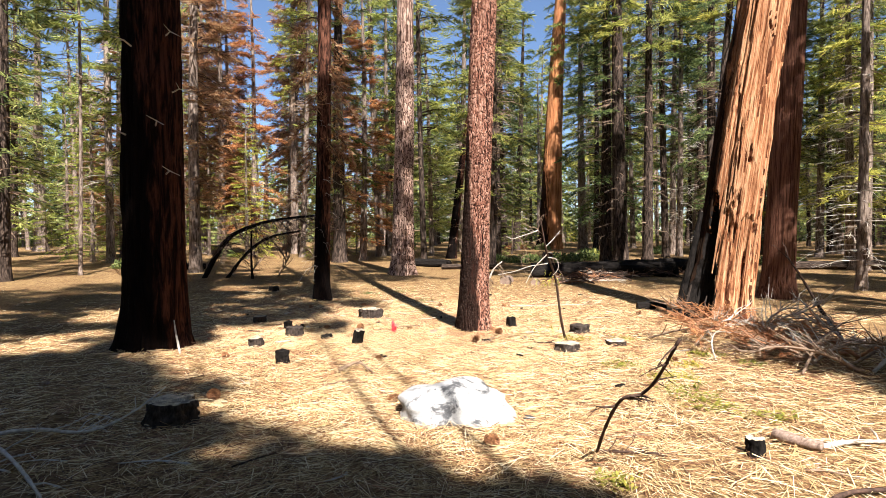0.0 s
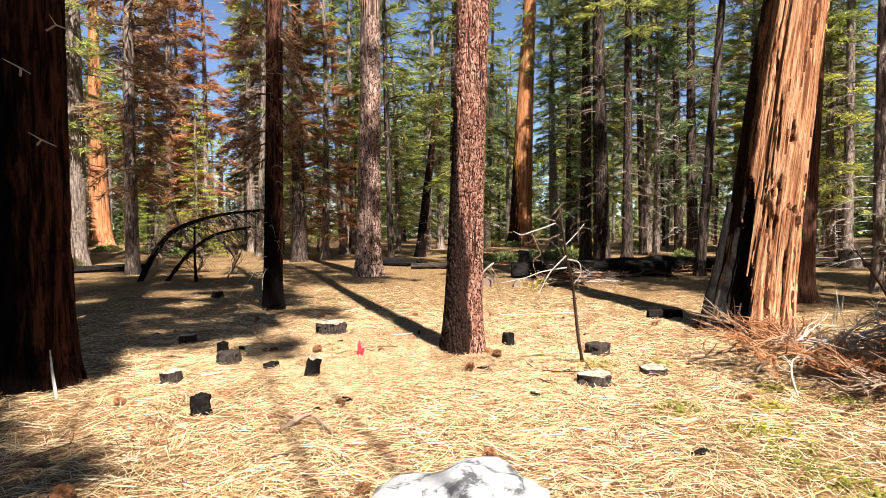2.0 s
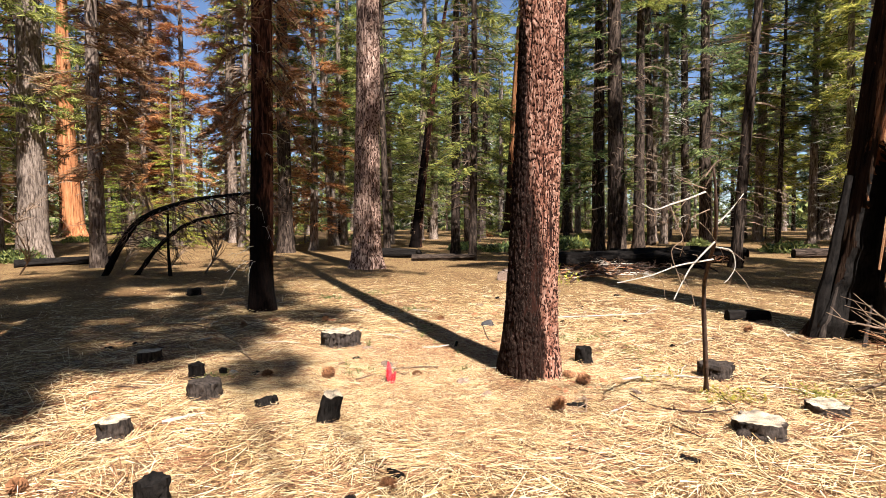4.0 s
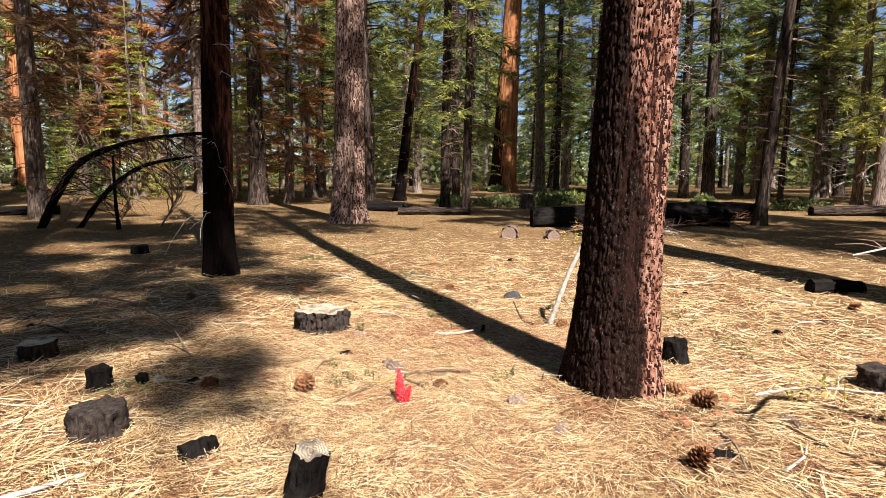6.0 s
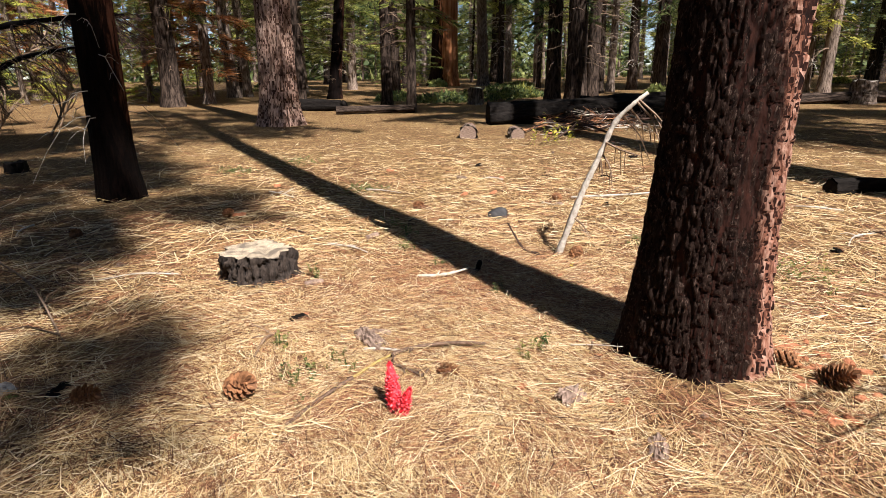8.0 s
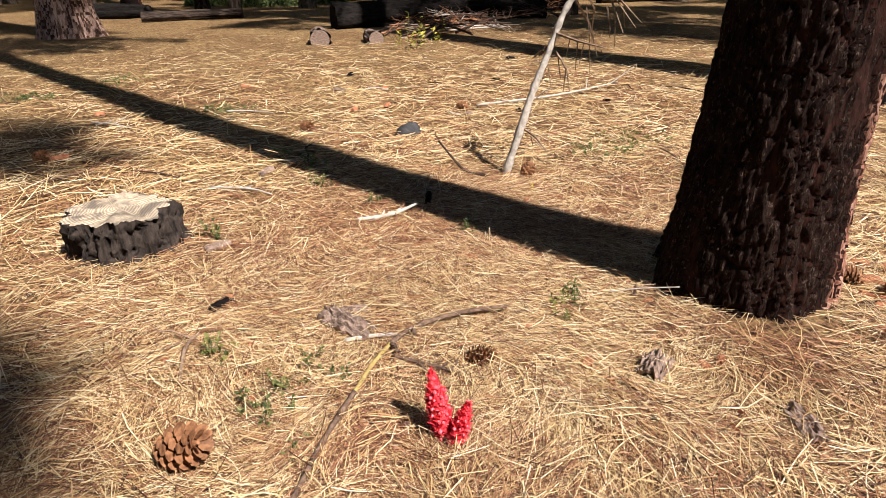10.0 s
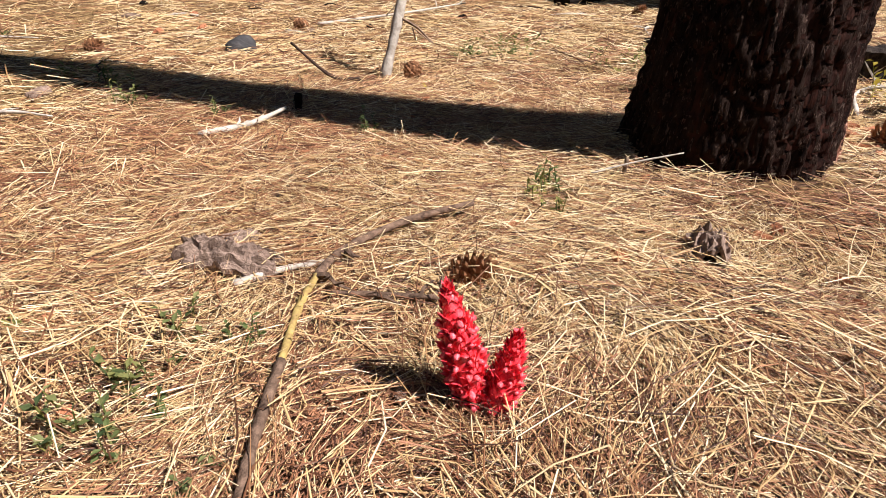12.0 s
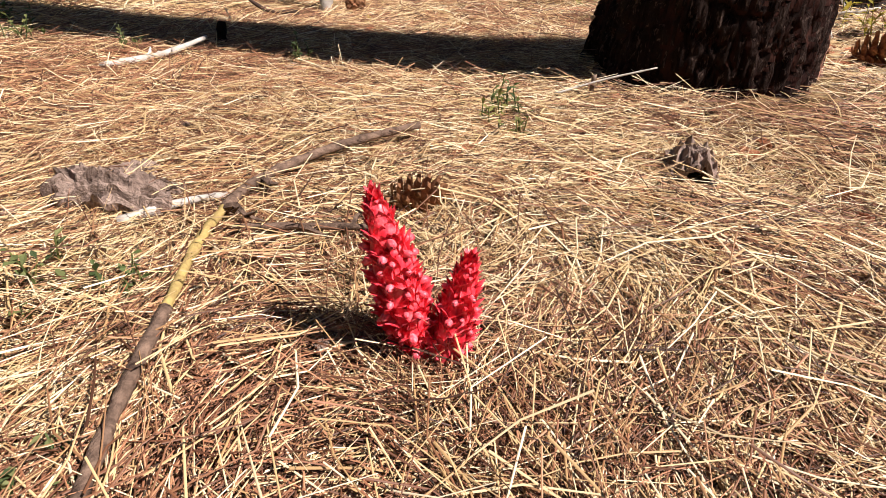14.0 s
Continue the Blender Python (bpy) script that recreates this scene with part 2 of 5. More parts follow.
M_STICK = plain("brown_stick_bark", (0.025, 0.014, 0.01), (0.26, 0.17, 0.12), (50, 50, 50), 0.85, 0.15, 0.8, 0.006)
M_REDBARKCHIP = plain("red_bark_flake", (0.2, 0.07, 0.035), (0.48, 0.22, 0.12), (30, 30, 30), 0.9, 0.15, 0.6, 0.006, True)

# ---------------------------------------------------------------- mesh helpers
def lattice(ix, iy, iz, seed=0):
    h = (ix.astype(np.int64) * 374761393 + iy.astype(np.int64) * 668265263 + iz.astype(np.int64) * 2147483647 + seed * 974711) & 0xFFFFFFFF
    h = ((h ^ (h >> 13)) * 1274126177) & 0xFFFFFFFF
    return ((h ^ (h >> 16)) & 0xFFFF) / 65535.0


def vnoise(x, y, z, seed=0):
    x, y, z = np.broadcast_arrays(np.asarray(x, float), np.asarray(y, float), np.asarray(z, float))
    ix, iy, iz = np.floor(x), np.floor(y), np.floor(z)
    fx, fy, fz = x - ix, y - iy, z - iz
    fx, fy, fz = (f * f * (3 - 2 * f) for f in (fx, fy, fz))
    out = 0
    for dx in (0, 1):
        for dy in (0, 1):
            for dz in (0, 1):
                w = (fx if dx else 1 - fx) * (fy if dy else 1 - fy) * (fz if dz else 1 - fz)
                out = out + w * lattice(ix + dx, iy + dy, iz + dz, seed)
    return out


def fbm(x, y, z, seed=0, octaves=4):
    s, a, tot = 0, 1.0, 0
    for i in range(octaves):
        s = s + a * vnoise(x * 2 ** i, y * 2 ** i, z * 2 ** i, seed + i)
        tot, a = tot + a, a * 0.5
    return s / tot


def smooth(a, b, v):
    t = np.clip((v - a) / (b - a), 0, 1)
    return t * t * (3 - 2 * t)


def ground_z(x, y):
    """Height of the forest floor."""
    x, y = np.asarray(x, float), np.asarray(y, float)
    d = np.hypot(x, y - 2)
    z = 0.1 * smooth(12, 22, d) + 0.25 * smooth(22, 60, d)
    calm = 0.12 + 0.88 * smooth(0.9, 3.0, np.hypot(x + 0.6, y - 9.7))
    z = z + calm * (0.06 * (fbm(x * 0.35, y * 0.35, 3.3, 5, 3) - 0.5) + 0.045 * (fbm(x * 1.7, y * 1.7, 7.1, 9, 3) - 0.5))
    z = z + 0.06 * np.exp(-((x - 0.5) ** 2 + (y - 9.6) ** 2) / 0.25) - 0.02
    return z


def gz(x, y):
    return float(ground_z(x, y))


def mesh(name, verts, faces, mat, smoothed=False):
    me = bpy.data.meshes.new(name)
    me.from_pydata(verts.tolist() if isinstance(verts, np.ndarray) else verts, [], faces.tolist() if isinstance(faces, np.ndarray) else faces)
    if smoothed:
        me.polygons.foreach_set("use_smooth", np.ones(len(me.polygons), bool))
    if mat:
        me.materials.append(mat)
    me.update()
    return me


def part(name, data, material_=None, parent=None, label="", at=None):
    """Links a mesh (or bmesh) as one object under a thing."""
    if isinstance(data, bmesh.types.BMesh):
        me = bpy.data.meshes.new(name)
        data.to_mesh(me)
        data.free()
        data = me
    if material_ and not data.materials:
        data.materials.append(material_)
    ob = new(name, data)
    if parent:
        ob.parent = parent
    if at is not None:
        ob.matrix_basis = at
    if label:
        ob["label"] = label
    return ob


def thing(name, m, label, category, group="", kind=""):
    ob = new(name)
    ob.empty_display_size = 0.1
    ob.matrix_basis = m
    return tagged(ob, label, category, group, kind)


class Soup:
    """Collects vertices and faces for one mesh."""

    def __init__(self):
        self.v, self.f, self.n = [], [], 0

    def add(self, verts, faces):
        self.v.append(np.asarray(verts, float))
        self.f += [tuple(i + self.n for i in f) for f in faces]
        self.n += len(verts)

    def tube(self, pts, radii, sides=5, cap=True):
        pts = np.asarray(pts, float)
        k = len(pts)
        d = np.gradient(pts, axis=0)
        d /= np.linalg.norm(d, axis=1)[:, None] + 1e-9
        ref = np.array((0.31, 0.17, 0.93)) if abs(d[0][2]) < 0.9 else np.array((0.95, 0.2, 0.1))
        u = np.cross(d, ref)
        u /= np.linalg.norm(u, axis=1)[:, None] + 1e-9
        w = np.cross(d, u)
        a = np.linspace(0, 2 * np.pi, sides, endpoint=False)
        r = np.asarray(radii, float)
        ring = pts[:, None, :] + r[:, None, None] * (np.cos(a)[None, :, None] * u[:, None, :] + np.sin(a)[None, :, None] * w[:, None, :])
        faces = []
        for i in range(k - 1):
            for j in range(sides):
                j2 = (j + 1) % sides
                faces.append((i * sides + j, i * sides + j2, (i + 1) * sides + j2, (i + 1) * sides + j))
        if cap:
            faces.append(tuple(range(sides))[::-1])
            faces.append(tuple((k - 1) * sides + j for j in range(sides)))
        self.add(ring.reshape(-1, 3), faces)

    def mesh(self, name, mat, smoothed=False):
        return mesh(name, np.concatenate(self.v), self.f, mat, smoothed)


def curve_pts(points, steps=6):
    """A smooth line through a few points."""
    p = [Vector(q) for q in points]
    p = [p[0] * 2 - p[1]] + p + [p[-1] * 2 - p[-2]]
    out = []
    for i in range(1, len(p) - 2):
        for s in range(steps):
            t = s / steps
            out.append(0.5 * ((2 * p[i]) + (p[i + 1] - p[i - 1]) * t + (2 * p[i - 1] - 5 * p[i] + 4 * p[i + 1] - p[i + 2]) * t * t
                              + (3 * p[i] - p[i - 1] - 3 * p[i + 1] + p[i + 2]) * t ** 3))
    out.append(p[-2])
    return np.array([tuple(v) for v in out])

# ---------------------------------------------------------------- ground
def build_ground():
    u = np.linspace(-1, 1, 400)
    g = 3.2 * np.sinh(u * 5.4)
    g = g * 420 / g.max()
    xs, ys = g - 0.3, g + 8.0
    X, Y = np.meshgrid(xs, ys)
    Z = ground_z(X, Y)
    near = np.exp(-((X + 0.3) ** 2 + (Y - 8) ** 2) / 60)
    Z = Z + near * 0.012 * (fbm(X * 9, Y * 9, 1.7, 21, 3) - 0.5)
    n = len(xs)
    verts = np.stack([X, Y, Z], -1).reshape(-1, 3)
    i, j = np.meshgrid(np.arange(n - 1), np.arange(n - 1))
    a = (j * n + i).ravel()
    faces = np.stack([a, a + 1, a + n + 1, a + n], 1)
    ob = part("ground", mesh("ground", verts, faces, M_LITTER, True))
    tagged(ob, "forest floor of golden dry pine needles over brown earth", "ground", kind="structure")


build_ground()

# ---------------------------------------------------------------- trees
def plates_of(u, v, nu, seed):
    """Bark plates as cells round the trunk: gap to the next plate, and each plate's own number."""
    iu, iv = np.floor(u).astype(int), np.floor(v).astype(int)
    f1, f2, own = np.full(u.shape, 9.0), np.full(u.shape, 9.0), np.zeros(u.shape)
    for du in (-1, 0, 1):
        for dv in (-1, 0, 1):
            cu, cv = iu + du, iv + dv
            ju = lattice(cu % nu, cv, cu * 0, seed)
            jv = lattice(cu % nu, cv, cu * 0 + 7, seed)
            d = np.hypot(cu + 0.1 + 0.8 * ju - u, cv + 0.1 + 0.8 * jv - v)
            near = d < f1
            f2 = np.where(near, f1, np.minimum(f2, d))
            own = np.where(near, lattice(cu % nu, cv, cu * 0 + 3, seed), own)
            f1 = np.where(near, d, f1)
    return f2 - f1, own


def trunk_mesh(name, mat, r, h, sides, zs, flare=0.35, lobes=0.12, taper=0.75, style="pine", depth=0.03, seed=1, bend=0.0, scar=None, second=None, third=None, plate=0.045, foot=0.0, tall=2.6):
    """A tapered trunk with a flared foot and furrowed bark in relief."""
    a = np.linspace(0, 2 * np.pi, sides, endpoint=False)
    A, Z = np.meshgrid(a, np.asarray(zs, float))
    R = r * (1 - taper * np.clip(Z / h, 0, 1) ** 1.1) * (1 + flare * np.exp(-np.clip(Z, 0, None) / (foot or 0.9 * r + 0.05)))
    R = R * (1 + lobes * np.exp(-np.clip(Z, 0, None) / (1.1 * r)) * (fbm(np.cos(A) * 1.6 + 5, np.sin(A) * 1.6, 0.0, seed, 2) - 0.5) * 4)
    R = R * (1 + 0.05 * (fbm(np.cos(A) * 1.2, np.sin(A) * 1.2, Z * 0.6, seed + 3, 3) - 0.5) * 2)
    cx, cy = np.cos(A) * r, np.sin(A) * r
    deep = np.zeros(A.shape)
    hollow = np.zeros(A.shape)
    if style == "pine":
        w = 0.35 * (vnoise(cx * 9, cy * 9, Z * 4, seed + 7) - 0.5)
        p = fbm(cx * 26 + w, cy * 26 + w, Z * 6.5 + w, seed + 1, 3)
        q = vnoise(cx * 44, cy * 44, Z * 14, seed + 2)
        d = smooth(0.02, 0.13, np.abs(p - 0.5)) * (0.65 + 0.5 * q) + 0.25 * (vnoise(cx * 60, cy * 60, Z * 30, seed + 5) - 0.5)
    elif style == "plates":
        nu = max(8, int(2 * math.pi * r / plate))
        wu = 1.1 * (fbm(cx * 14, cy * 14, Z * 7, seed + 7, 3) - 0.5) * 2
        wv = 1.0 * (fbm(cx * 12 + 9, cy * 12, Z * 9, seed + 8, 2) - 0.5) * 2
        gap, own = plates_of(A / (2 * np.pi) * nu + wu, Z / (plate * tall) + wv + 40, nu, seed)
        rough = vnoise(cx * 90, cy * 90, Z * 50, seed + 5) - 0.5
        long = np.abs(fbm(cx * 11, cy * 11, Z * 1.1, seed + 11, 3) - 0.5)
        d = smooth(0.02, 0.22, gap + 0.12 * rough) * (0.7 + 0.4 * own) * smooth(0.0, 0.07, long) + 0.55 * rough + 0.35 * (fbm(cx * 130, cy * 130, Z * 75, seed + 21, 2) - 0.5)
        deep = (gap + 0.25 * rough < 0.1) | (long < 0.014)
    elif style == "split":
        w = 0.5 * (vnoise(cx * 4, cy * 4, Z * 1.5, seed + 7) - 0.5)
        p = fbm(cx * 8 + w + Z * 0.2, cy * 8 + w, Z * 0.32, seed + 1, 4)
        slab = np.floor(5 * vnoise(cx * 6 + w, cy * 6 + Z * 0.15, Z * 0.3, seed + 4)) / 5
        fine = fbm(cx * 40, cy * 40, Z * 1.3, seed + 2, 3)
        crack = np.exp(-((p - 0.5) / 0.022) ** 2)
        edge = 1.95 + 0.5 * (vnoise(cx * 7, cy * 7, 0 * Z, seed + 6) - 0.5) + 0.25 * (vnoise(cx * 25, cy * 25, 0 * Z, seed + 9) - 0.5)
        d = 0.9 * slab + 0.7 * fine - 0.9 * crack + 0.55 * (Z > edge) * (A > 4.0) * (A < 5.2)
        deep = crack > 0.45
    elif style == "cedar":
        w = 0.5 * (vnoise(cx * 4, cy * 4, Z * 1.5, seed + 7) - 0.5)
        p = fbm(cx * 17 + w + Z * 0.25, cy * 17 + w, Z * 0.8, seed + 1, 3)
        q = fbm(cx * 42, cy * 42, Z * 2.2, seed + 2, 2)
        d = smooth(0.0, 0.2, np.abs(p - 0.48)) * 0.8 + 0.6 * q
    else:
        d = fbm(cx * 12, cy * 12, Z * 3, seed + 1, 3)
    R = R + depth * (d - 0.6)
    if scar:
        sa, sw, sh, sd = scar
        da = np.abs((A - sa + np.pi) % (2 * np.pi) - np.pi)
        lip = sw * np.clip(1 - Z / sh, 0, 1) ** 0.6 + 1e-4
        lip = lip * (0.8 + 0.4 * vnoise(Z * 5, Z * 0 + 2, A * 0, seed + 12))
        R = R * (1 - sd * smooth(1.0, 0.6, da / lip))
        hollow = da / lip < 1.05
    bx = bend * np.sin(Z / h * 3.1) * h * 0.02
    verts = np.stack([np.cos(A) * R + bx, np.sin(A) * R + bx * 0.4, Z], -1).reshape(-1, 3)
    k, s = len(zs), sides
    i, j = np.meshgrid(np.arange(k - 1), np.arange(s), indexing="ij")
    j2 = (j + 1) % s
    faces = np.stack([i * s + j, i * s + j2, (i + 1) * s + j2, (i + 1) * s + j], -1).reshape(-1, 4).tolist()
    faces.append([(k - 1) * s + jj for jj in range(s)])
    me = mesh(name, verts, faces, mat, True)
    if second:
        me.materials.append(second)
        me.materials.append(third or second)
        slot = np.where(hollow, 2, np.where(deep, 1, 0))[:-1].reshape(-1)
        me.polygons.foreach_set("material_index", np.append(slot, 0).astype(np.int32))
    return me


def far_zs(h):
    return np.concatenate([np.linspace(-0.25, 1.2, 6), np.linspace(2, h, 12)])


def dead_branches(rng, h0, h1, count, r, length, mat, name="dead_twig", droop=0.5, thick=1.0):
    """Bare dead limbs and twigs standing off a trunk."""
    s = Soup()
    for _ in range(count):
        z, a = rng.uniform(h0, h1), rng.uniform(0, 2 * math.pi)
        L = length * rng.uniform(0.35, 1.0)
        out = np.array((math.cos(a), math.sin(a), 0))
        side = np.array((-math.sin(a), math.cos(a), 0)) * rng.uniform(-0.35, 0.35)
        pts = [out * r * 0.7 + (0, 0, z)]
        for k in range(1, 5):
            t = k / 4
            pts.append(out * (r * 0.7 + L * t) + side * L * t * t + np.array((0, 0, z + L * (0.12 * t - droop * t * t * rng.uniform(0.6, 1.2)))))
        s.tube(pts, np.linspace(0.022, 0.004, 5) * (0.6 + 0.4 * L) * thick, 3, False)
        for _ in range(rng.randint(1, 4)):
            t = rng.uniform(0.3, 0.95)
            b = np.array(pts[int(t * 4)])
            e = b + (out * rng.uniform(0.1, 0.5) + np.array((-math.sin(a), math.cos(a), 0)) * rng.choice((-1, 1)) * rng.uniform(0.2, 0.6) + np.array((0, 0, rng.uniform(-0.5, 0.1)))) * L * 0.45
            s.tube([b, (b + e) / 2 + (0, 0, 0.03), e], [0.008 * thick, 0.006 * thick, 0.003 * thick], 3, False)
    return s.mesh(name, mat)


def crown(rng, name, h0, h1, reach, n_branch, blades, mat, droop=0.35, size=0.34, thin=0.0, top=0.25):
    """Tiers of drooping limbs with many small needle sprays. Two meshes: sprays and limbs."""
    limbs = Soup()
    base, way, wide = [], [], []
    for b in range(n_branch):
        f = (b + rng.uniform(0, 1)) / n_branch
        z = h0 + (h1 - h0) * f
        L = reach * (top + (1 - top) * (1 - f) ** 0.8) * rng.uniform(0.55, 1.1)
        if f < 0.15:
            L *= 0.6 + f * 2.6
        if rng.random() < thin:
            continue
        a = rng.uniform(0, 2 * math.pi)
        out, side = np.array((math.cos(a), math.sin(a), 0)), np.array((-math.sin(a), math.cos(a), 0))
        lift = rng.uniform(-0.05, 0.25) + 0.35 * f
        ts = np.linspace(0, 1, 5)
        pts = np.array([out * L * t + np.array((0, 0, z + L * (lift * t - droop * t * t * (1.2 - 0.7 * f)))) for t in ts])
        limbs.tube(pts, np.linspace(0.035, 0.006, 5) * (0.5 + 0.25 * L), 3, False)
        nb = max(8, int(blades * L / reach))
        for _ in range(nb):
            t = rng.uniform(0.18, 1.0) ** 0.8
            p = out * L * t + np.array((0, 0, z + L * (lift * t - droop * t * t * (1.2 - 0.7 * f))))
            half = 0.42 * L * (1.05 - t) * rng.uniform(-1, 1)
            p = p + side * half + out * abs(half) * 0.35 + np.array((0, 0, rng.uniform(-0.10, 0.05) - abs(half) * 0.15))
            d = out * rng.uniform(0.1, 1.0) + side * (np.sign(half) * rng.uniform(0.1, 1.1)) + np.array((0, 0, rng.uniform(-0.55, 0.25)))
            base.append(p)
            way.append(d / np.linalg.norm(d) * size * rng.uniform(0.5, 1.25))
            wide.append(rng.uniform(0.07, 0.175))
    base, way, wide = np.array(base), np.array(way), np.array(wide)
    nrng = np.random.RandomState(rng.randint(0, 9999))
    perp = np.cross(way, nrng.normal(0, 0.5, way.shape) + (0, 0, 1))
    perp /= np.linalg.norm(perp, axis=1)[:, None] + 1e-9
    perp *= (np.linalg.norm(way, axis=1) * wide)[:, None]
    v = np.stack([base - perp * 0.6, base + perp * 0.6, base + way], 1).reshape(-1, 3)
    fidx = np.arange(len(v)).reshape(-1, 3)
    return mesh(name, v, fidx, mat), limbs.mesh("limb", M_DARKTWIG)


RNG = random.Random(11)
H_REF = 24.0
CROWNS = {
    "green": [crown(random.Random(100 + i), "crown", 2.2 + 1.3 * i, 24, 3.1 - 0.15 * i, 105, 165, M_GREEN, size=0.44, thin=0.12) for i in range(4)],
    "deep": [crown(random.Random(200 + i), "crown", 3.0 + 2.0 * i, 24, 3.0, 100, 165, M_DEEP, size=0.44, thin=0.12) for i in range(3)],
    "streak": [crown(random.Random(252 + i), "crown", 11.5, 26, 3.0, 26, 300, M_DEEP, droop=0.22, size=0.47, thin=0.0, top=0.55) for i in range(2)],
    "dapple": [crown(random.Random(251), "crown", 11.5, 26, 3.0, 120, 230, M_DEEP, droop=0.25, size=0.75, thin=0.15)],
    "rust": [crown(random.Random(300 + i), "crown", 2.0 + i, 20, 2.3, 125, 170, M_RUST, droop=0.5, size=0.42, thin=0.3) for i in range(2)],
    "rust_full": [crown(random.Random(320 + i), "crown", 7.0 - 3.5 * i, 24, 3.6, 150, 230, M_RUST, droop=0.45, size=0.5, thin=0.12) for i in range(2)],
    "lime": [crown(random.Random(400 + i), "crown", 0.5, 24, 5.2, 95, 150, M_YELLOWGREEN, droop=0.3, size=0.46, top=0.08) for i in range(2)],
    "lime_green": [crown(random.Random(450 + i), "crown", 0.4, 24, 5.6, 80, 140, M_GREEN, droop=0.3, size=0.66, top=0.08) for i in range(2)],
    "high": [crown(random.Random(500 + i), "crown", 11.5 + i, 26, 3.0, 80, 150, M_GREEN, droop=0.25, size=0.46) for i in range(2)],
}
DEAD = [dead_branches(random.Random(600 + i), 1.5, 13, 85, 0.22, 1.5, M_TWIG) for i in range(3)]
DEAD_PALE = [dead_branches(random.Random(650 + i), 1.0, 10, 70, 0.2, 1.7, M_DEADWOOD) for i in range(2)]


def plant_tree(x, y, r, h, mat, kind, label, group="", lean=0.0, lean_to=0.0, dead=None, category="conifer", style="plain", sides=14, spread=1.0, crown_lift=0.0, turn=None, crown_k=None, zs=None, second=None, plate=0.045, flare=0.35, foot=0.0):
    """One conifer: trunk, limbs, crown and dead twigs under an empty at its foot."""
    m = pose(x, y, gz(x, y) - 0.03) @ Matrix.Rotation(radians(lean_to), 4, 'Z') @ Matrix.Rotation(radians(lean), 4, 'Y') @ Matrix.Rotation(radians(-lean_to), 4, 'Z')
    t = thing("conifer_tree", m, label, category, group)
    part("trunk", trunk_mesh("trunk", mat, r, h, sides, far_zs(h) if zs is None else zs, style=style, depth=0.05 * r, seed=RNG.randint(0, 999), bend=RNG.uniform(-0.5, 0.5), second=second, plate=plate, flare=flare, foot=foot), None, t)
    spin = Matrix.Rotation(RNG.uniform(0, 6.28) if turn is None else turn, 4, 'Z')
    k = h / H_REF
    if kind:
        leaves, limbs = RNG.choice(CROWNS[kind])
        grow = Matrix.Translation((0, 0, crown_lift)) @ spin @ Matrix.Diagonal((spread, spread, crown_k or k, 1))
        part("crown", leaves, None, t, at=grow)
        tagged(part("limb", limbs, None, t, at=grow), kind="stuff")
    if dead:
        tagged(part("dead_twig", RNG.choice(dead), None, t, at=spin @ Matrix.Diagonal((1, 1, k, 1))), kind="stuff")
    return t

# the pine beside the snow plant
def near_zs(h, fine_to, step):
    return np.concatenate([np.arange(-0.2, fine_to, step), np.linspace(fine_to, h, 30)])


def big_pine():
    x, y = 0.455, 9.58
    t = thing("pine_tree", pose(x, y, gz(x, y) - 0.05, 0, 2.2, 0), "tall pine with plated red-brown bark, scorched black at its foot", "pine tree")
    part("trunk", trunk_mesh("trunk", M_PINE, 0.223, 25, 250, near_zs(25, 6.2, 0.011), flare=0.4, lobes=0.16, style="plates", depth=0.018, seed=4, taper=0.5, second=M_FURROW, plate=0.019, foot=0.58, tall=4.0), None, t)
    leaves, limbs = CROWNS["high"][0]
    part("crown", leaves, None, t, at=Matrix.Translation((0, 0, 2)))
    part("limb", limbs, None, t, at=Matrix.Translation((0, 0, 2)))


big_pine()


def charred_cedar():
    x, y = -4.36, 8.45
    t = thing("cedar_tree", pose(x, y, gz(x, y) - 0.05), "thick cedar with fire-blackened trunk and red-brown bark", "cedar tree")
    part("trunk", trunk_mesh("trunk", M_CHARBARK, 0.415, 27, 120, near_zs(27, 6.5, 0.035), flare=0.34, lobes=0.14, style="cedar", depth=0.05, seed=14, taper=0.55), None, t)
    leaves, limbs = CROWNS["high"][1]
    part("crown", leaves, None, t, at=Matrix.Translation((0, 0, 2)))
    part("limb", limbs, None, t, at=Matrix.Translation((0, 0, 2)))
    for z, a, L in ((2.6, 5.6, 0.3), (3.15, 4.2, 0.32), (3.3, 5.3, 0.22), (3.8, 5.9, 0.36), (4.4, 4.5, 0.35), (4.6, 5.7, 0.25)):
        o = np.array((math.cos(a), math.sin(a), 0))
        u = np.array((-math.sin(a), math.cos(a), 0))
        s = Soup()
        s.tube([o * 0.36 + (0, 0, z), o * (0.4 + L * 0.4) + (0, 0, z + 0.05), o * (0.42 + L * 0.8) + u * 0.08 + (0, 0, z - 0.02)], [0.014, 0.01, 0.004], 5)
        s.tube([o * (0.4 + L * 0.4) + (0, 0, z + 0.05), o * (0.45 + L * 0.5) - u * 0.14 + (0, 0, z + 0.1)], [0.008, 0.003], 4)
        part("dead_twig", s.mesh("dead_twig", M_DEADWOOD), None, t, "short bleached dead twig")
    s = Soup()
    s.tube([(0.62, -0.55, 0.02), (0.5, -0.42, 0.3), (0.43, -0.33, 0.5)], [0.016, 0.014, 0.006], 5)
    part("bark_splinter", s.mesh("bark_splinter", M_DEADWOOD), None, t, "pale splinter leaning on the foot")


charred_cedar()


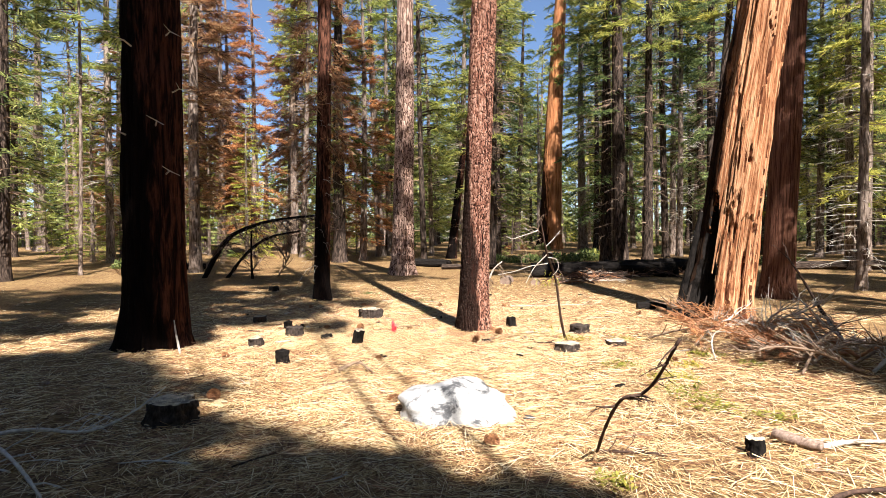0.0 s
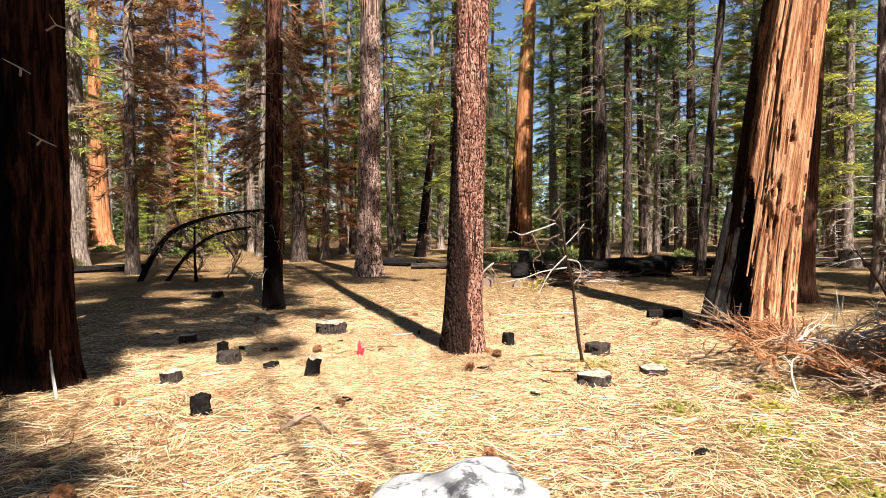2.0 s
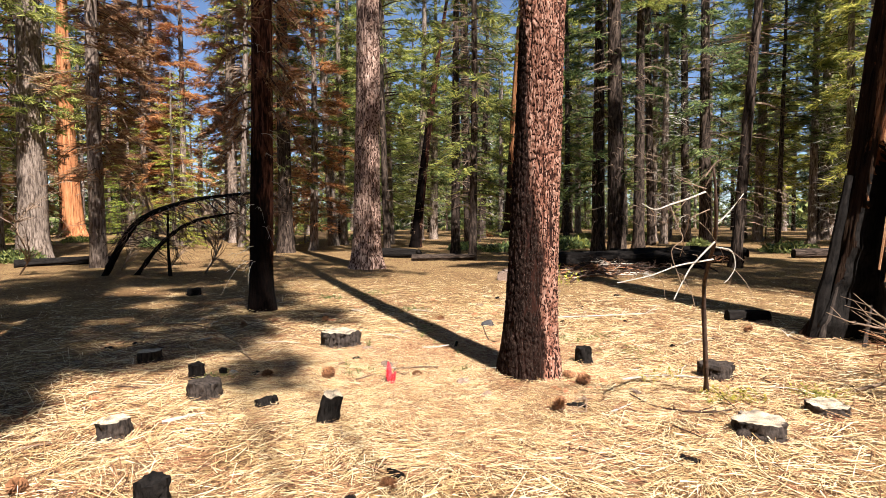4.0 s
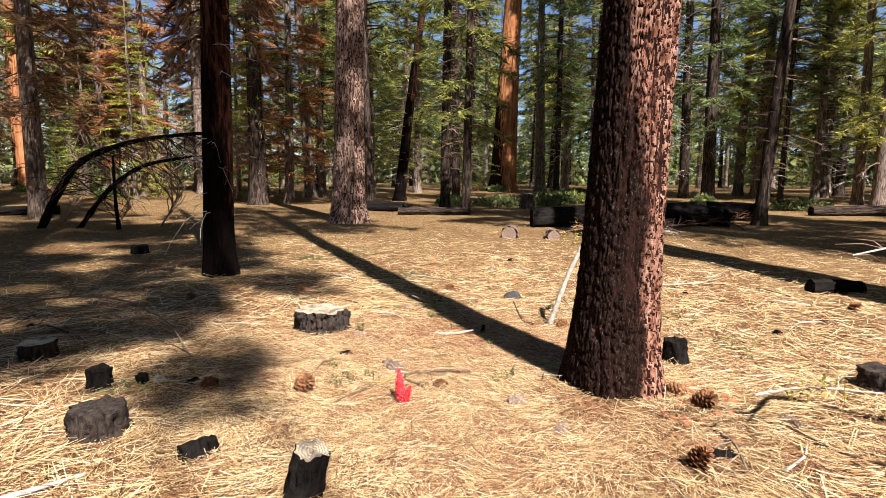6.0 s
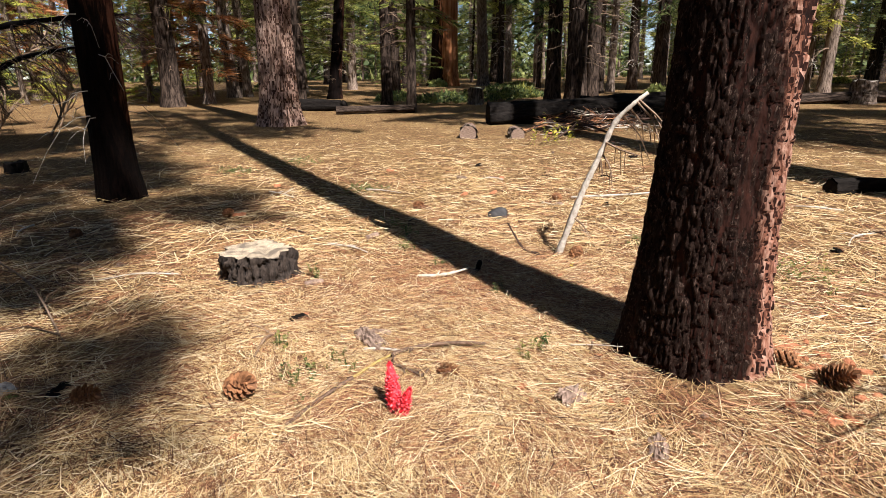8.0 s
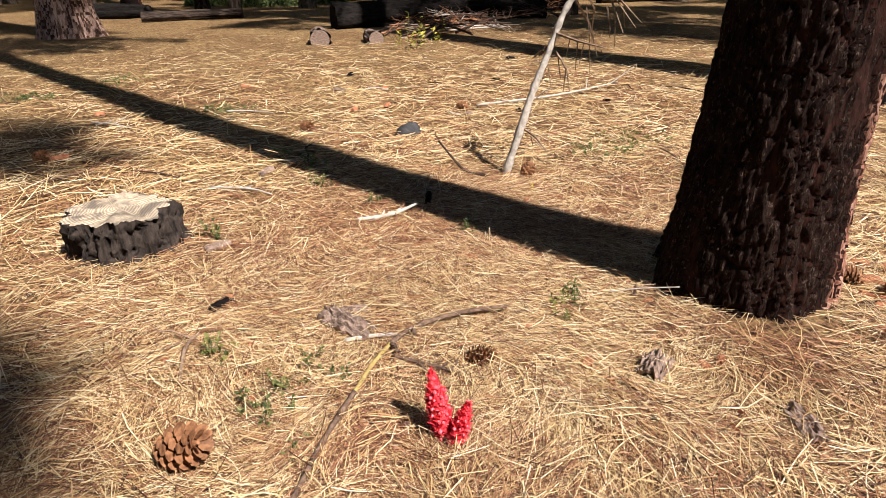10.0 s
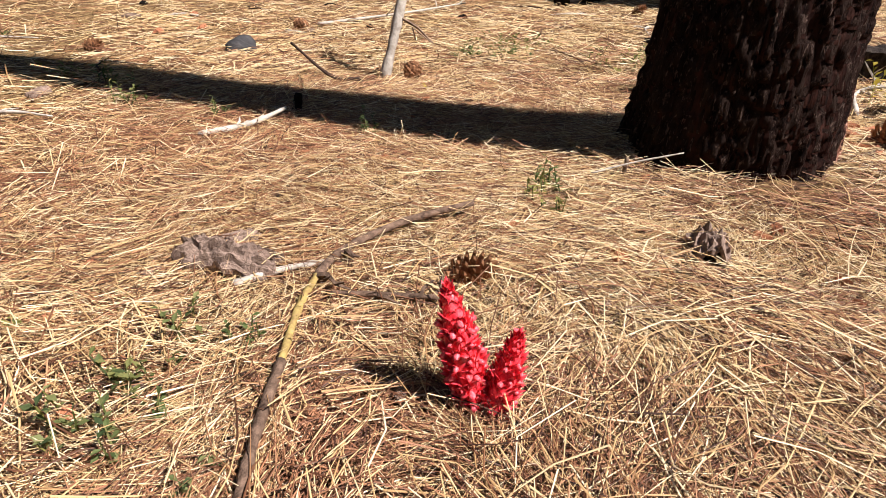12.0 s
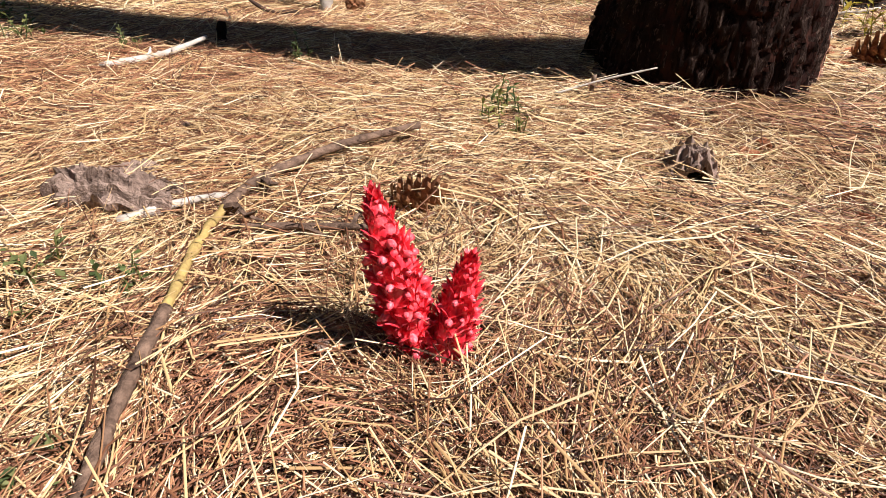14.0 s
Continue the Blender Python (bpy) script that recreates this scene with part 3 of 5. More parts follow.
def split_cedar():
    x, y = 5.2, 10.85
    t = thing("split_cedar_tree", pose(x, y, gz(x, y) - 0.06, -2, 9.2, 0), "leaning cedar stripped to bare golden wood, burnt hollow at its foot", "cedar tree")
    part("trunk", trunk_mesh("trunk", M_SNAGWOOD, 0.52, 22, 200, near_zs(22, 6.5, 0.03), flare=0.3, lobes=0.2, style="split", depth=0.12, seed=31, taper=0.85, scar=(3.6, 0.54, 2.5, 0.72), second=M_REDSPLIT, third=M_CHAR), None, t)
    leaves, limbs = CROWNS["high"][1]
    part("crown", leaves, None, t, at=Matrix.Translation((0, 0, 1)) @ Matrix.Rotation(1.3, 4, 'Z'))
    part("limb", limbs, None, t, at=Matrix.Translation((0, 0, 1)) @ Matrix.Rotation(1.3, 4, 'Z'))
    rng = random.Random(8)
    for i in range(26):
        s = Soup()
        a = rng.uniform(3.6, 6.2)
        z0, L = rng.uniform(0.0, 3.6), rng.uniform(0.6, 2.6)
        r0, r1 = 0.53 * (1 + 0.28 * math.exp(-z0 / 0.5)) - 0.02 * z0, 0.52 - 0.022 * (z0 + L)
        c = np.array((math.cos(a), math.sin(a), 0))
        c2 = np.array((math.cos(a + 0.05), math.sin(a + 0.05), 0))
        s.tube([c * r0 + (0, 0, z0), (c + c2) * 0.5 * (r0 + r1) / 2 * 1.02 + (0, 0, z0 + L / 2), c2 * r1 + (0, 0, z0 + L)], [0.012, 0.034, 0.006], 5)
        part("wood_splinter", s.mesh("wood_splinter", M_SNAGWOOD), None, t)
    # burnt leg standing off the hollow
    for a, z1, r0, mat, label in ((2.95, 2.1, 0.09, M_CHAR, "burnt shell of the hollow foot"), (3.12, 0.7, 0.03, M_STUMPSIDE, "grey sliver at the hollow's edge"), (2.8, 1.2, 0.05, M_CHAR, "burnt shell of the hollow foot"), (3.86, 0.5, 0.022, M_STUMPSIDE, "grey sliver at the hollow's edge")):
        c = np.array((math.cos(a), math.sin(a), 0))
        s = Soup()
        zz = np.linspace(-0.02, z1, 9)
        s.tube([c * (0.68 - 0.12 * k / z1 + rng.uniform(-0.015, 0.015)) + (0, 0, k) for k in zz], [r0 * (1.25 - 0.8 * k / z1) * rng.uniform(0.8, 1.2) for k in zz], 8)
        part("burnt_sliver", s.mesh("burnt_sliver", mat), None, t, label)


split_cedar()

# trees standing round the clearing: x, y, radius
plant_tree(-3.13, 14.3, 0.2, 22, M_BURNT, "rust", "slim dark conifer with scorched trunk and rust-brown dead needles", style="plates", sides=64, spread=0.5, crown_lift=0.4, dead=[dead_branches(random.Random(7), 0.9, 6.0, 60, 0.2, 0.8, M_DEADWOOD, droop=0.9, thick=0.4)], turn=1.0)
plant_tree(-1.66, 22.2, 0.42, 28, M_PINE_PALE, "high", "tall pine with pale pinkish bark", dead=None, style="plates", sides=110, zs=near_zs(28, 9.0, 0.05), second=M_PALEFURROW, plate=0.075)
plant_tree(8.4, 14.3, 0.36, 26, M_CEDAR, "high", "red-brown cedar behind the stripped one", lean=2.5, style="cedar", sides=48)
plant_tree(9.45, 50.7, 0.98, 30, M_ORANGE, "deep", "great old cedar with orange bark and a burnt side", lean=3.0, style="cedar", sides=40, spread=0.8, crown_lift=6)
plant_tree(-32.0, 63.0, 1.0, 30, M_ORANGE, "green", "great old cedar with bright orange bark", style="cedar", sides=32, crown_lift=5)
plant_tree(-15.2, 28.4, 0.55, 24, M_GREYBARK, "green", "stout grey-barked conifer full of dead lower twigs", dead=DEAD, style="pine", sides=32, crown_lift=2.5)
plant_tree(-10.6, 24.1, 0.25, 20, M_GREYBARK, "rust", "conifer with grey foot and rust-brown dead needles", lean=1.5, dead=DEAD, style="pine", sides=28, crown_lift=1.5)
DARKS = [(7.9, 27.7, 0.28), (8.3, 26.6, 0.36), (-5.9, 32.0, 0.36), (2.15, 25.2, 0.15), (1.86, 28.3, 0.2), (-1.05, 29.5, 0.16), (3.4, 35.6, 0.21), (11.0, 30.6, 0.27), (15.2, 32.0, 0.3), (-15.4, 19.7, 0.22), (17.3, 62.0, 0.5)]
for i, (x, y, r) in enumerate(DARKS):
    plant_tree(x, y, r, RNG.uniform(20, 27), M_DARKBARK, ("deep", "high", "deep")[i % 3], "dark-barked fir of the shaded grove", "dark firs", lean=RNG.uniform(-1, 1), dead=DEAD, style="pine", sides=20, spread=0.85)
plant_tree(9.5, 20.5, 0.17, 18, M_DARKBARK, "high", "thin dark conifer leaning over a charred log", lean=5.5, lean_to=10, dead=DEAD, style="pine", sides=20, spread=0.7)
plant_tree(0.44, 35.6, 0.29, 14, M_CHARBARK, None, "blackened leaning snag without needles", lean=8, lean_to=8, dead=DEAD, style="pine", sides=20, category="snag")
GREYS = [(-4.3, 38.4, 0.3), (-3.7, 39.2, 0.22), (2.3, 47.0, 0.31), (12.2, 49.6, 0.4), (14.9, 35.9, 0.2), (21.0, 36.4, 0.28), (22.8, 40.7, 0.3), (21.8, 30.4, 0.24), (22.2, 33.5, 0.23), (26.0, 37.4, 0.31), (15.7, 38.9, 0.23), (-9.5, 38.0, 0.2), (-14.5, 22.5, 0.08), (-35.6, 50.0, 0.5)]
for i, (x, y, r) in enumerate(GREYS):
    plant_tree(x, y, r, RNG.uniform(19, 28), M_GREYBARK, ("high", "green", "deep", "high")[i % 4], "grey-barked conifer with bare dead lower branches", "grey conifers", lean=RNG.uniform(-2, 2), dead=DEAD_PALE if x > 14 else DEAD, style="pine", sides=18, spread=0.9)
plant_tree(11.5, 15.6, 0.14, 15, M_GREYBARK, None, "bare grey dead conifer with curved bleached branches", dead=DEAD_PALE, style="pine", sides=24, category="snag")
# young trees and rust-coloured ones on the left
for x, y, h in ((-12.5, 36.0, 9.5), (-9.5, 45.0, 12.0), (-17.0, 41.0, 10.0), (-20.5, 33.0, 9.0), (-24.0, 36.0, 11.0), (-7.6, 36.0, 7.0)):
    plant_tree(x, y, 0.12, h, M_GREYBARK, "lime", "young fir with sunlit yellow-green needles", "young firs", spread=0.5 * h / 10)
for x, y, h in ((-13.5, 40.0, 21.0), (-17.5, 46.0, 23.0), (-7.2, 41.0, 20.0), (-21.5, 38.0, 18.0), (-4.8, 33.5, 17.0)):
    plant_tree(x, y, 0.22, h, M_GREYBARK, "rust", "dying conifer with rust-brown needles", "rust-brown conifers", dead=DEAD, spread=1.25)

for x, y, h in ((-16.2, 41.5, 24.0), (-18.6, 44.0, 22.0), (-12.2, 46.5, 25.0)):
    plant_tree(x, y, 0.25, h, M_GREYBARK, "rust_full", "broad dead conifer thick with rust-red needles", "rust-red conifers", dead=DEAD, spread=0.95)

# the wood behind, thinning into the distance
def wood_behind():
    rng = random.Random(77)
    spots = []
    tries = 0
    while len(spots) < 125 and tries < 5000:
        tries += 1
        d, a = math.sqrt(rng.uniform(34 ** 2, 92 ** 2)), rng.uniform(-47, 50)
        x, y = d * math.sin(radians(a)), d * math.cos(radians(a))
        if any((x - p) ** 2 + (y - q) ** 2 < 14 for p, q in spots):
            continue
        if -29.5 < math.degrees(math.atan2(x, y)) < -24.5 and d < 68:
            continue
        if 8.0 < math.degrees(math.atan2(x, y)) < 13 and d < 60:
            continue
        spots.append((x, y))
        left = a < -8
        roll = rng.random()
        kind, mat = ("green", M_GREYBARK)
        if left and roll < 0.25:
            kind = "rust"
        elif roll < (0.33 if left else 0.45):
            kind, mat = "deep", M_DARKBARK
        elif roll < 0.62:
            kind = "high"
        elif left and roll < 0.8:
            kind = "lime"
        h = rng.uniform(15, 30) if kind != "lime" else rng.uniform(8, 14)
        plant_tree(x, y, rng.uniform(0.13, 0.34), h, mat, kind, {"rust": "dying conifer with rust-brown needles", "deep": "dark green fir deep in the wood", "high": "slender pine with a high crown",
                   "lime": "young fir with sunlit yellow-green needles", "green": "green fir with limbs low down its trunk"}[kind], "conifers of the wood", lean=rng.uniform(-2, 2),
                   dead=rng.choice((DEAD, DEAD_PALE)) if rng.random() < 0.75 else None, sides=9, spread=rng.uniform(0.8, 1.25) if kind != "lime" else h / 20)


wood_behind()


def undergrowth():
    rng = random.Random(91)
    for i in range(46):
        d, a = math.sqrt(rng.uniform(36 ** 2, 95 ** 2)), rng.uniform(-44, 46)
        h = rng.uniform(2.5, 6.5)
        x, y = d * math.sin(radians(a)), d * math.cos(radians(a))
        kind = "lime" if a < 5 and i % 2 else "lime_green"
        plant_tree(x, y, 0.05, h, M_GREYBARK, kind, "young fir thriving under the tall trees", "young firs", sides=7, spread=h / 16)


undergrowth()

# tall trees behind the path, whose shade falls across the clearing: where their crown's shade lies, the crown's height, kind, spread and depth
def shade_tree(gx, gy, z, kind, spread, deep, r=0.04):
    reach = z / math.tan(SUN_EL)
    plant_tree(gx + SUN_AZ.x * reach, gy + SUN_AZ.y * reach, r, z + deep * 8 + 1, M_DARKBARK, kind, "tall conifer shading the clearing", "shade trees", sides=16, spread=spread, crown_lift=z - 18.75 * deep, crown_k=deep, flare=2.4, foot=3.0)


for row in ((-5.0, 5.6, 17, "dapple", 1.0, 0.2), (-3.0, 3.7, 16, "dapple", 0.75, 0.18), (-0.5, 2.9, 16, "dapple", 0.6, 0.15), (-3.1, 11.9, 19, "streak", 0.68, 0.22), (-5.0, 12.6, 21, "streak", 0.6, 0.22), (-5.1, 10.2, 19, "dapple", 0.42, 0.3), (-8.2, 10.2, 19, "streak", 0.8, 0.3),
            (-7.0, 13.8, 22, "streak", 1.15, 0.35), (-10.4, 13.4, 22, "streak", 1.2, 0.5), (-3.6, 15.8, 25, "streak", 0.9, 0.3), (-7.7, 18.3, 28, "streak", 1.5, 0.4)):
    shade_tree(*row)
for x, y, r, h, k, sp, lift, ck in ((7.7, 1.6, 0.2, 10.5, "high", 0.8, 0.0, 0.4), (13.5, 2.0, 0.3, 26, "green", 0.9, 4.0, 1.0), (12.0, 8.5, 0.25, 27, "deep", 1.1, 3.0, 1.0), (15.5, 12.0, 0.3, 26, "green", 1.2, 2.0, 1.0), (21.0, 14.5, 0.3, 27, "deep", 1.2, 2.0, 1.0), (17.0, 9.0, 0.3, 24, "green", 1.0, 2.0, 1.0)):
    plant_tree(x, y, r, h, M_DARKBARK, k, "tall conifer shading the clearing", "shade trees", sides=16, spread=sp, crown_lift=lift, crown_k=ck)


def sky_blocking_woods():
    """Unseen wood added to close off low sky light behind and beside the path."""
    rng = np.random.RandomState(15)
    base, way = [], []
    s = Soup()
    for i in range(250):
        d, a = rng.uniform(26, 70), radians(rng.uniform(58, 302))
        x, y, h = d * math.sin(a), 8 + d * math.cos(a), rng.uniform(18, 28)
        r = rng.uniform(0.15, 0.4)
        s.tube([(x, y, -0.1), (x, y, h * 0.5), (x + rng.normal(0, 0.4), y, h)], [r, r * 0.7, 0.05], 7, False)
        k = 620
        z = h * (0.1 + 0.9 * rng.uniform(0, 1, k))
        th = rng.uniform(0, 2 * np.pi, k)
        q = np.sqrt(rng.uniform(0.02, 1, k)) * 3.2 * (1.08 - z / h) ** 0.7
        base.append(np.stack([x + np.cos(th) * q, y + np.sin(th) * q, z - q * 0.3], 1))
        way.append(np.stack([np.cos(th), np.sin(th), rng.uniform(-0.8, 0.1, k)], 1) * rng.uniform(0.5, 1.2, (k, 1)))
    base, way = np.concatenate(base), np.concatenate(way)
    perp = np.cross(way, rng.normal(0, 0.5, way.shape) + (0, 0, 1)) * 0.32
    v = np.stack([base - perp, base + perp, base + way], 1).reshape(-1, 3)
    t = thing("sky_blocking_woods", pose(0, 0, 0), "unseen dark conifer wood added round the clearing to block low sky light", "woods", kind="stuff")
    part("foliage", mesh("foliage", v, np.arange(len(v)).reshape(-1, 3), M_DEEP), None, t)
    part("trunks", s.mesh("trunks", M_DARKBARK), None, t)


sky_blocking_woods()


def far_woods():
    rng = np.random.RandomState(5)
    base, way, wid = [], [], []
    s = Soup()
    for i in range(230):
        d, a = rng.uniform(95, 170), radians(rng.uniform(-60, 60))
        x, y, h = d * math.sin(a), d * math.cos(a), rng.uniform(16, 30)
        r = rng.uniform(0.2, 0.4)
        s.tube([(x, y, 0.0), (x, y, h * 0.5), (x + rng.normal(0, 0.4), y, h)], [r, r * 0.7, 0.05], 5, False)
        k = 520
        z = h * (0.12 + 0.88 * rng.uniform(0, 1, k))
        reach = 3.4 * (1.08 - z / h) ** 0.7
        th = rng.uniform(0, 2 * np.pi, k)
        q = np.sqrt(rng.uniform(0.05, 1, k)) * reach
        p = np.stack([x + np.cos(th) * q, y + np.sin(th) * q, z - q * 0.3], 1)
        w = np.stack([np.cos(th), np.sin(th), rng.uniform(-0.8, 0.1, k)], 1) * rng.uniform(0.5, 1.2, (k, 1))
        base.append(p)
        way.append(w)
        k = 170
        p = np.stack([x + rng.normal(0, 3.5, k), y + rng.normal(0, 3.5, k), rng.uniform(0, 1, k) ** 2 * 4.5], 1)
        base.append(p)
        way.append(rng.normal(0, 0.6, (k, 3)) + (0, 0, 0.3))
    base, way = np.concatenate(base), np.concatenate(way)
    perp = np.cross(way, rng.normal(0, 0.5, way.shape) + (0, 0, 1)) * 0.32
    v = np.stack([base - perp, base + perp, base + way], 1).reshape(-1, 3)
    t = thing("far_woods", pose(0, 0, 0), "distant mixed conifer wood closing the view", "woods", kind="stuff")
    part("foliage", mesh("foliage", v, np.arange(len(v)).reshape(-1, 3), M_DEEP), None, t)
    part("trunks", s.mesh("trunks", M_GREYBARK), None, t)


far_woods()

# ---------------------------------------------------------------- things on the floor
def stump(x, y, r, h, label, burnt=True, tilt=(0, 0), sides=40, seed=1, top=M_CUT, side=None):
    t = thing("tree_stump", pose(x, y, gz(x, y) - 0.02, tilt[0], tilt[1], seed * 37), label, "stump", "cut stumps")
    a = np.linspace(0, 2 * np.pi, sides, endpoint=False)
    rows = 20
    zs = np.linspace(-0.04, h, rows)
    A, Z = np.meshgrid(a, zs)
    R = r * (1 + 0.22 * np.exp(-np.clip(Z, 0, None) / (h * 0.3))) + 0.35 * r * (fbm(np.cos(A) * 2.6, np.sin(A) * 2.6, Z * 3, seed, 3) - 0.5)
    R = R + 0.2 * r * smooth(0.0, 0.3, np.abs(fbm(np.cos(A) * 5, np.sin(A) * 5, Z * 6, seed + 3, 3) - 0.5)) + 0.1 * r * (vnoise(np.cos(A) * 16, np.sin(A) * 16, Z * 40, seed + 4) - 0.5)
    R = R - 0.16 * r * smooth(0.07, 0.0, np.abs(fbm(np.cos(A) * 7, np.sin(A) * 7, Z * 9, seed + 11, 3) - 0.5)) + 0.1 * r * (fbm(np.cos(A) * 22, np.sin(A) * 22, Z * 30, seed + 12, 2) - 0.5)
    Z = Z + (Z > h * 0.98) * 0.3 * h * (fbm(np.cos(A) * 2.2, np.sin(A) * 1.5, 0.5, seed + 8, 2) - 0.5)
    v = np.stack([np.cos(A) * R, np.sin(A) * R, Z], -1).reshape(-1, 3)
    f = [(i * sides + j, i * sides + (j + 1) % sides, (i + 1) * sides + (j + 1) % sides, (i + 1) * sides + j) for i in range(rows - 1) for j in range(sides)]
    part("bark", mesh("bark", v, f, side or (M_CHAR if burnt else M_STUMPSIDE), True), None, t)
    rim = v[-sides:]
    rings = [rim * (0.97, 0.97, 1) + (0, 0, 0.002), rim * (0.5, 0.5, 1) + (0, 0, -0.004), np.array([[0, 0, rim[:, 2].mean()]])]
    f = [(j, (j + 1) % sides, sides + (j + 1) % sides, sides + j) for j in range(sides)] + [(sides + j, sides + (j + 1) % sides, 2 * sides) for j in range(sides)]
    f += [(j, (j + 1) % sides, 2 * sides + 1 + (j + 1) % sides, 2 * sides + 1 + j) for j in range(sides)]
    part("cut_top", mesh("cut_top", np.concatenate(rings + [rim]), f, top), None, t, "sawn pale top" if top is M_CUT else "")
    return t


stump(-1.5, 11.33, 0.205, 0.2, "low sawn stump with pale weathered top and blackened bark", False, seed=2, sides=130)
stump(-2.14, 7.32, 0.075, 0.19, "small charred stump on the needles", True, seed=3, top=M_CHAR)
stump(-2.85, 8.43, 0.1, 0.15, "small grey-brown stump on the needles", False, seed=4)
stump(-2.5, 9.32, 0.125, 0.17, "dark weathered stump with flat top", False, seed=5, top=M_STUMPSIDE)
stump(-2.8, 10.02, 0.07, 0.15, "thin blackened stump in the shade", True, seed=6, top=M_CHAR)
stump(-3.52, 10.68, 0.11, 0.15, "grey stump with pale sawn top", False, seed=7)
stump(-1.36, 8.58, 0.07, 0.24, "short sawn stump tilted to one side with pale top", True, (-8, 10), seed=8)
stump(1.18, 10.05, 0.075, 0.2, "small charred stump beside the pine", True, (0, -5), seed=9, top=M_CHAR)
stump(1.72, 7.95, 0.16, 0.13, "low weathered stump with cracked grey top", False, seed=10)
stump(2.5, 8.3, 0.14, 0.1, "low broken stump of weathered wood", False, seed=11)
stump(2.22, 9.35, 0.145, 0.17, "low dark stump with weathered top beside the dead sapling", False, seed=12, top=M_STUMPSIDE)
stump(-2.45, 4.95, 0.19, 0.22, "squat stump with pale rim in the shade", False, seed=13)
stump(-1.92, 9.0, 0.07, 0.09, "broken blackened stump shard", True, (10, 20), seed=14, top=M_CHAR)
stump(-1.83, 9.03, 0.022, 0.1, "thin splinter beside the blackened stump shard", True, (-5, 12), seed=15, top=M_CHAR)
stump(-2.55, 10.05, 0.035, 0.09, "small black stub in dappled shade", True, (5, 5), seed=17, top=M_CHAR)
stump(2.27, 4.13, 0.06, 0.16, "thin dark stump with pale top", True, seed=16)


def boulder(name, x, y, sx, sy, sz, mat, label, seed, sink=0.3, detail=4, category="rock"):
    bm = bmesh.new()
    bmesh.ops.create_icosphere(bm, subdivisions=detail, radius=1)
    for v in bm.verts:
        n = v.co.normalized()
        k = 0.85 + 0.2 * noise.fractal(n * 1.1 + Vector((seed, 0, 0)), 1.0, 2.0, 4) + 0.06 * noise.noise(n * 7 + Vector((0, seed, 0)))
        v.co = Vector((n.x * sx * k, n.y * sy * k, n.z * sz * k))
        v.co.z = max(v.co.z, -sz * 0.5)
    for f in bm.faces:
        f.smooth = True
    ob = part(name, bm, mat, at=pose(x, y, gz(x, y) + sz * (1 - sink) - sz * 0.62))
    return tagged(ob, label, category)


boulder("boulder", 0.09, 5.2, 0.62, 0.5, 0.33, M_BOULDER, "pale granite boulder bleached white by the sun", 3.1)
boulder("rock", 0.53, 12.4, 0.13, 0.09, 0.09, M_DARKROCK, "small black rock on the needles", 5.2, detail=3)
boulder("rock", -2.47, 10.1, 0.05, 0.04, 0.04, M_BOULDER, "small white stone on the needles", 6.2, detail=3)
boulder("rock", 0.72, 5.0, 0.07, 0.05, 0.05, M_DARKROCK, "small grey stone on the needles", 7.7, detail=3)

# ---------------------------------------------------------------- fallen wood
def on_ground(points, lift=0.0):
    return [(p[0], p[1], gz(p[0], p[1]) + (p[2] if len(p) > 2 else 0.0) + lift) for p in points]


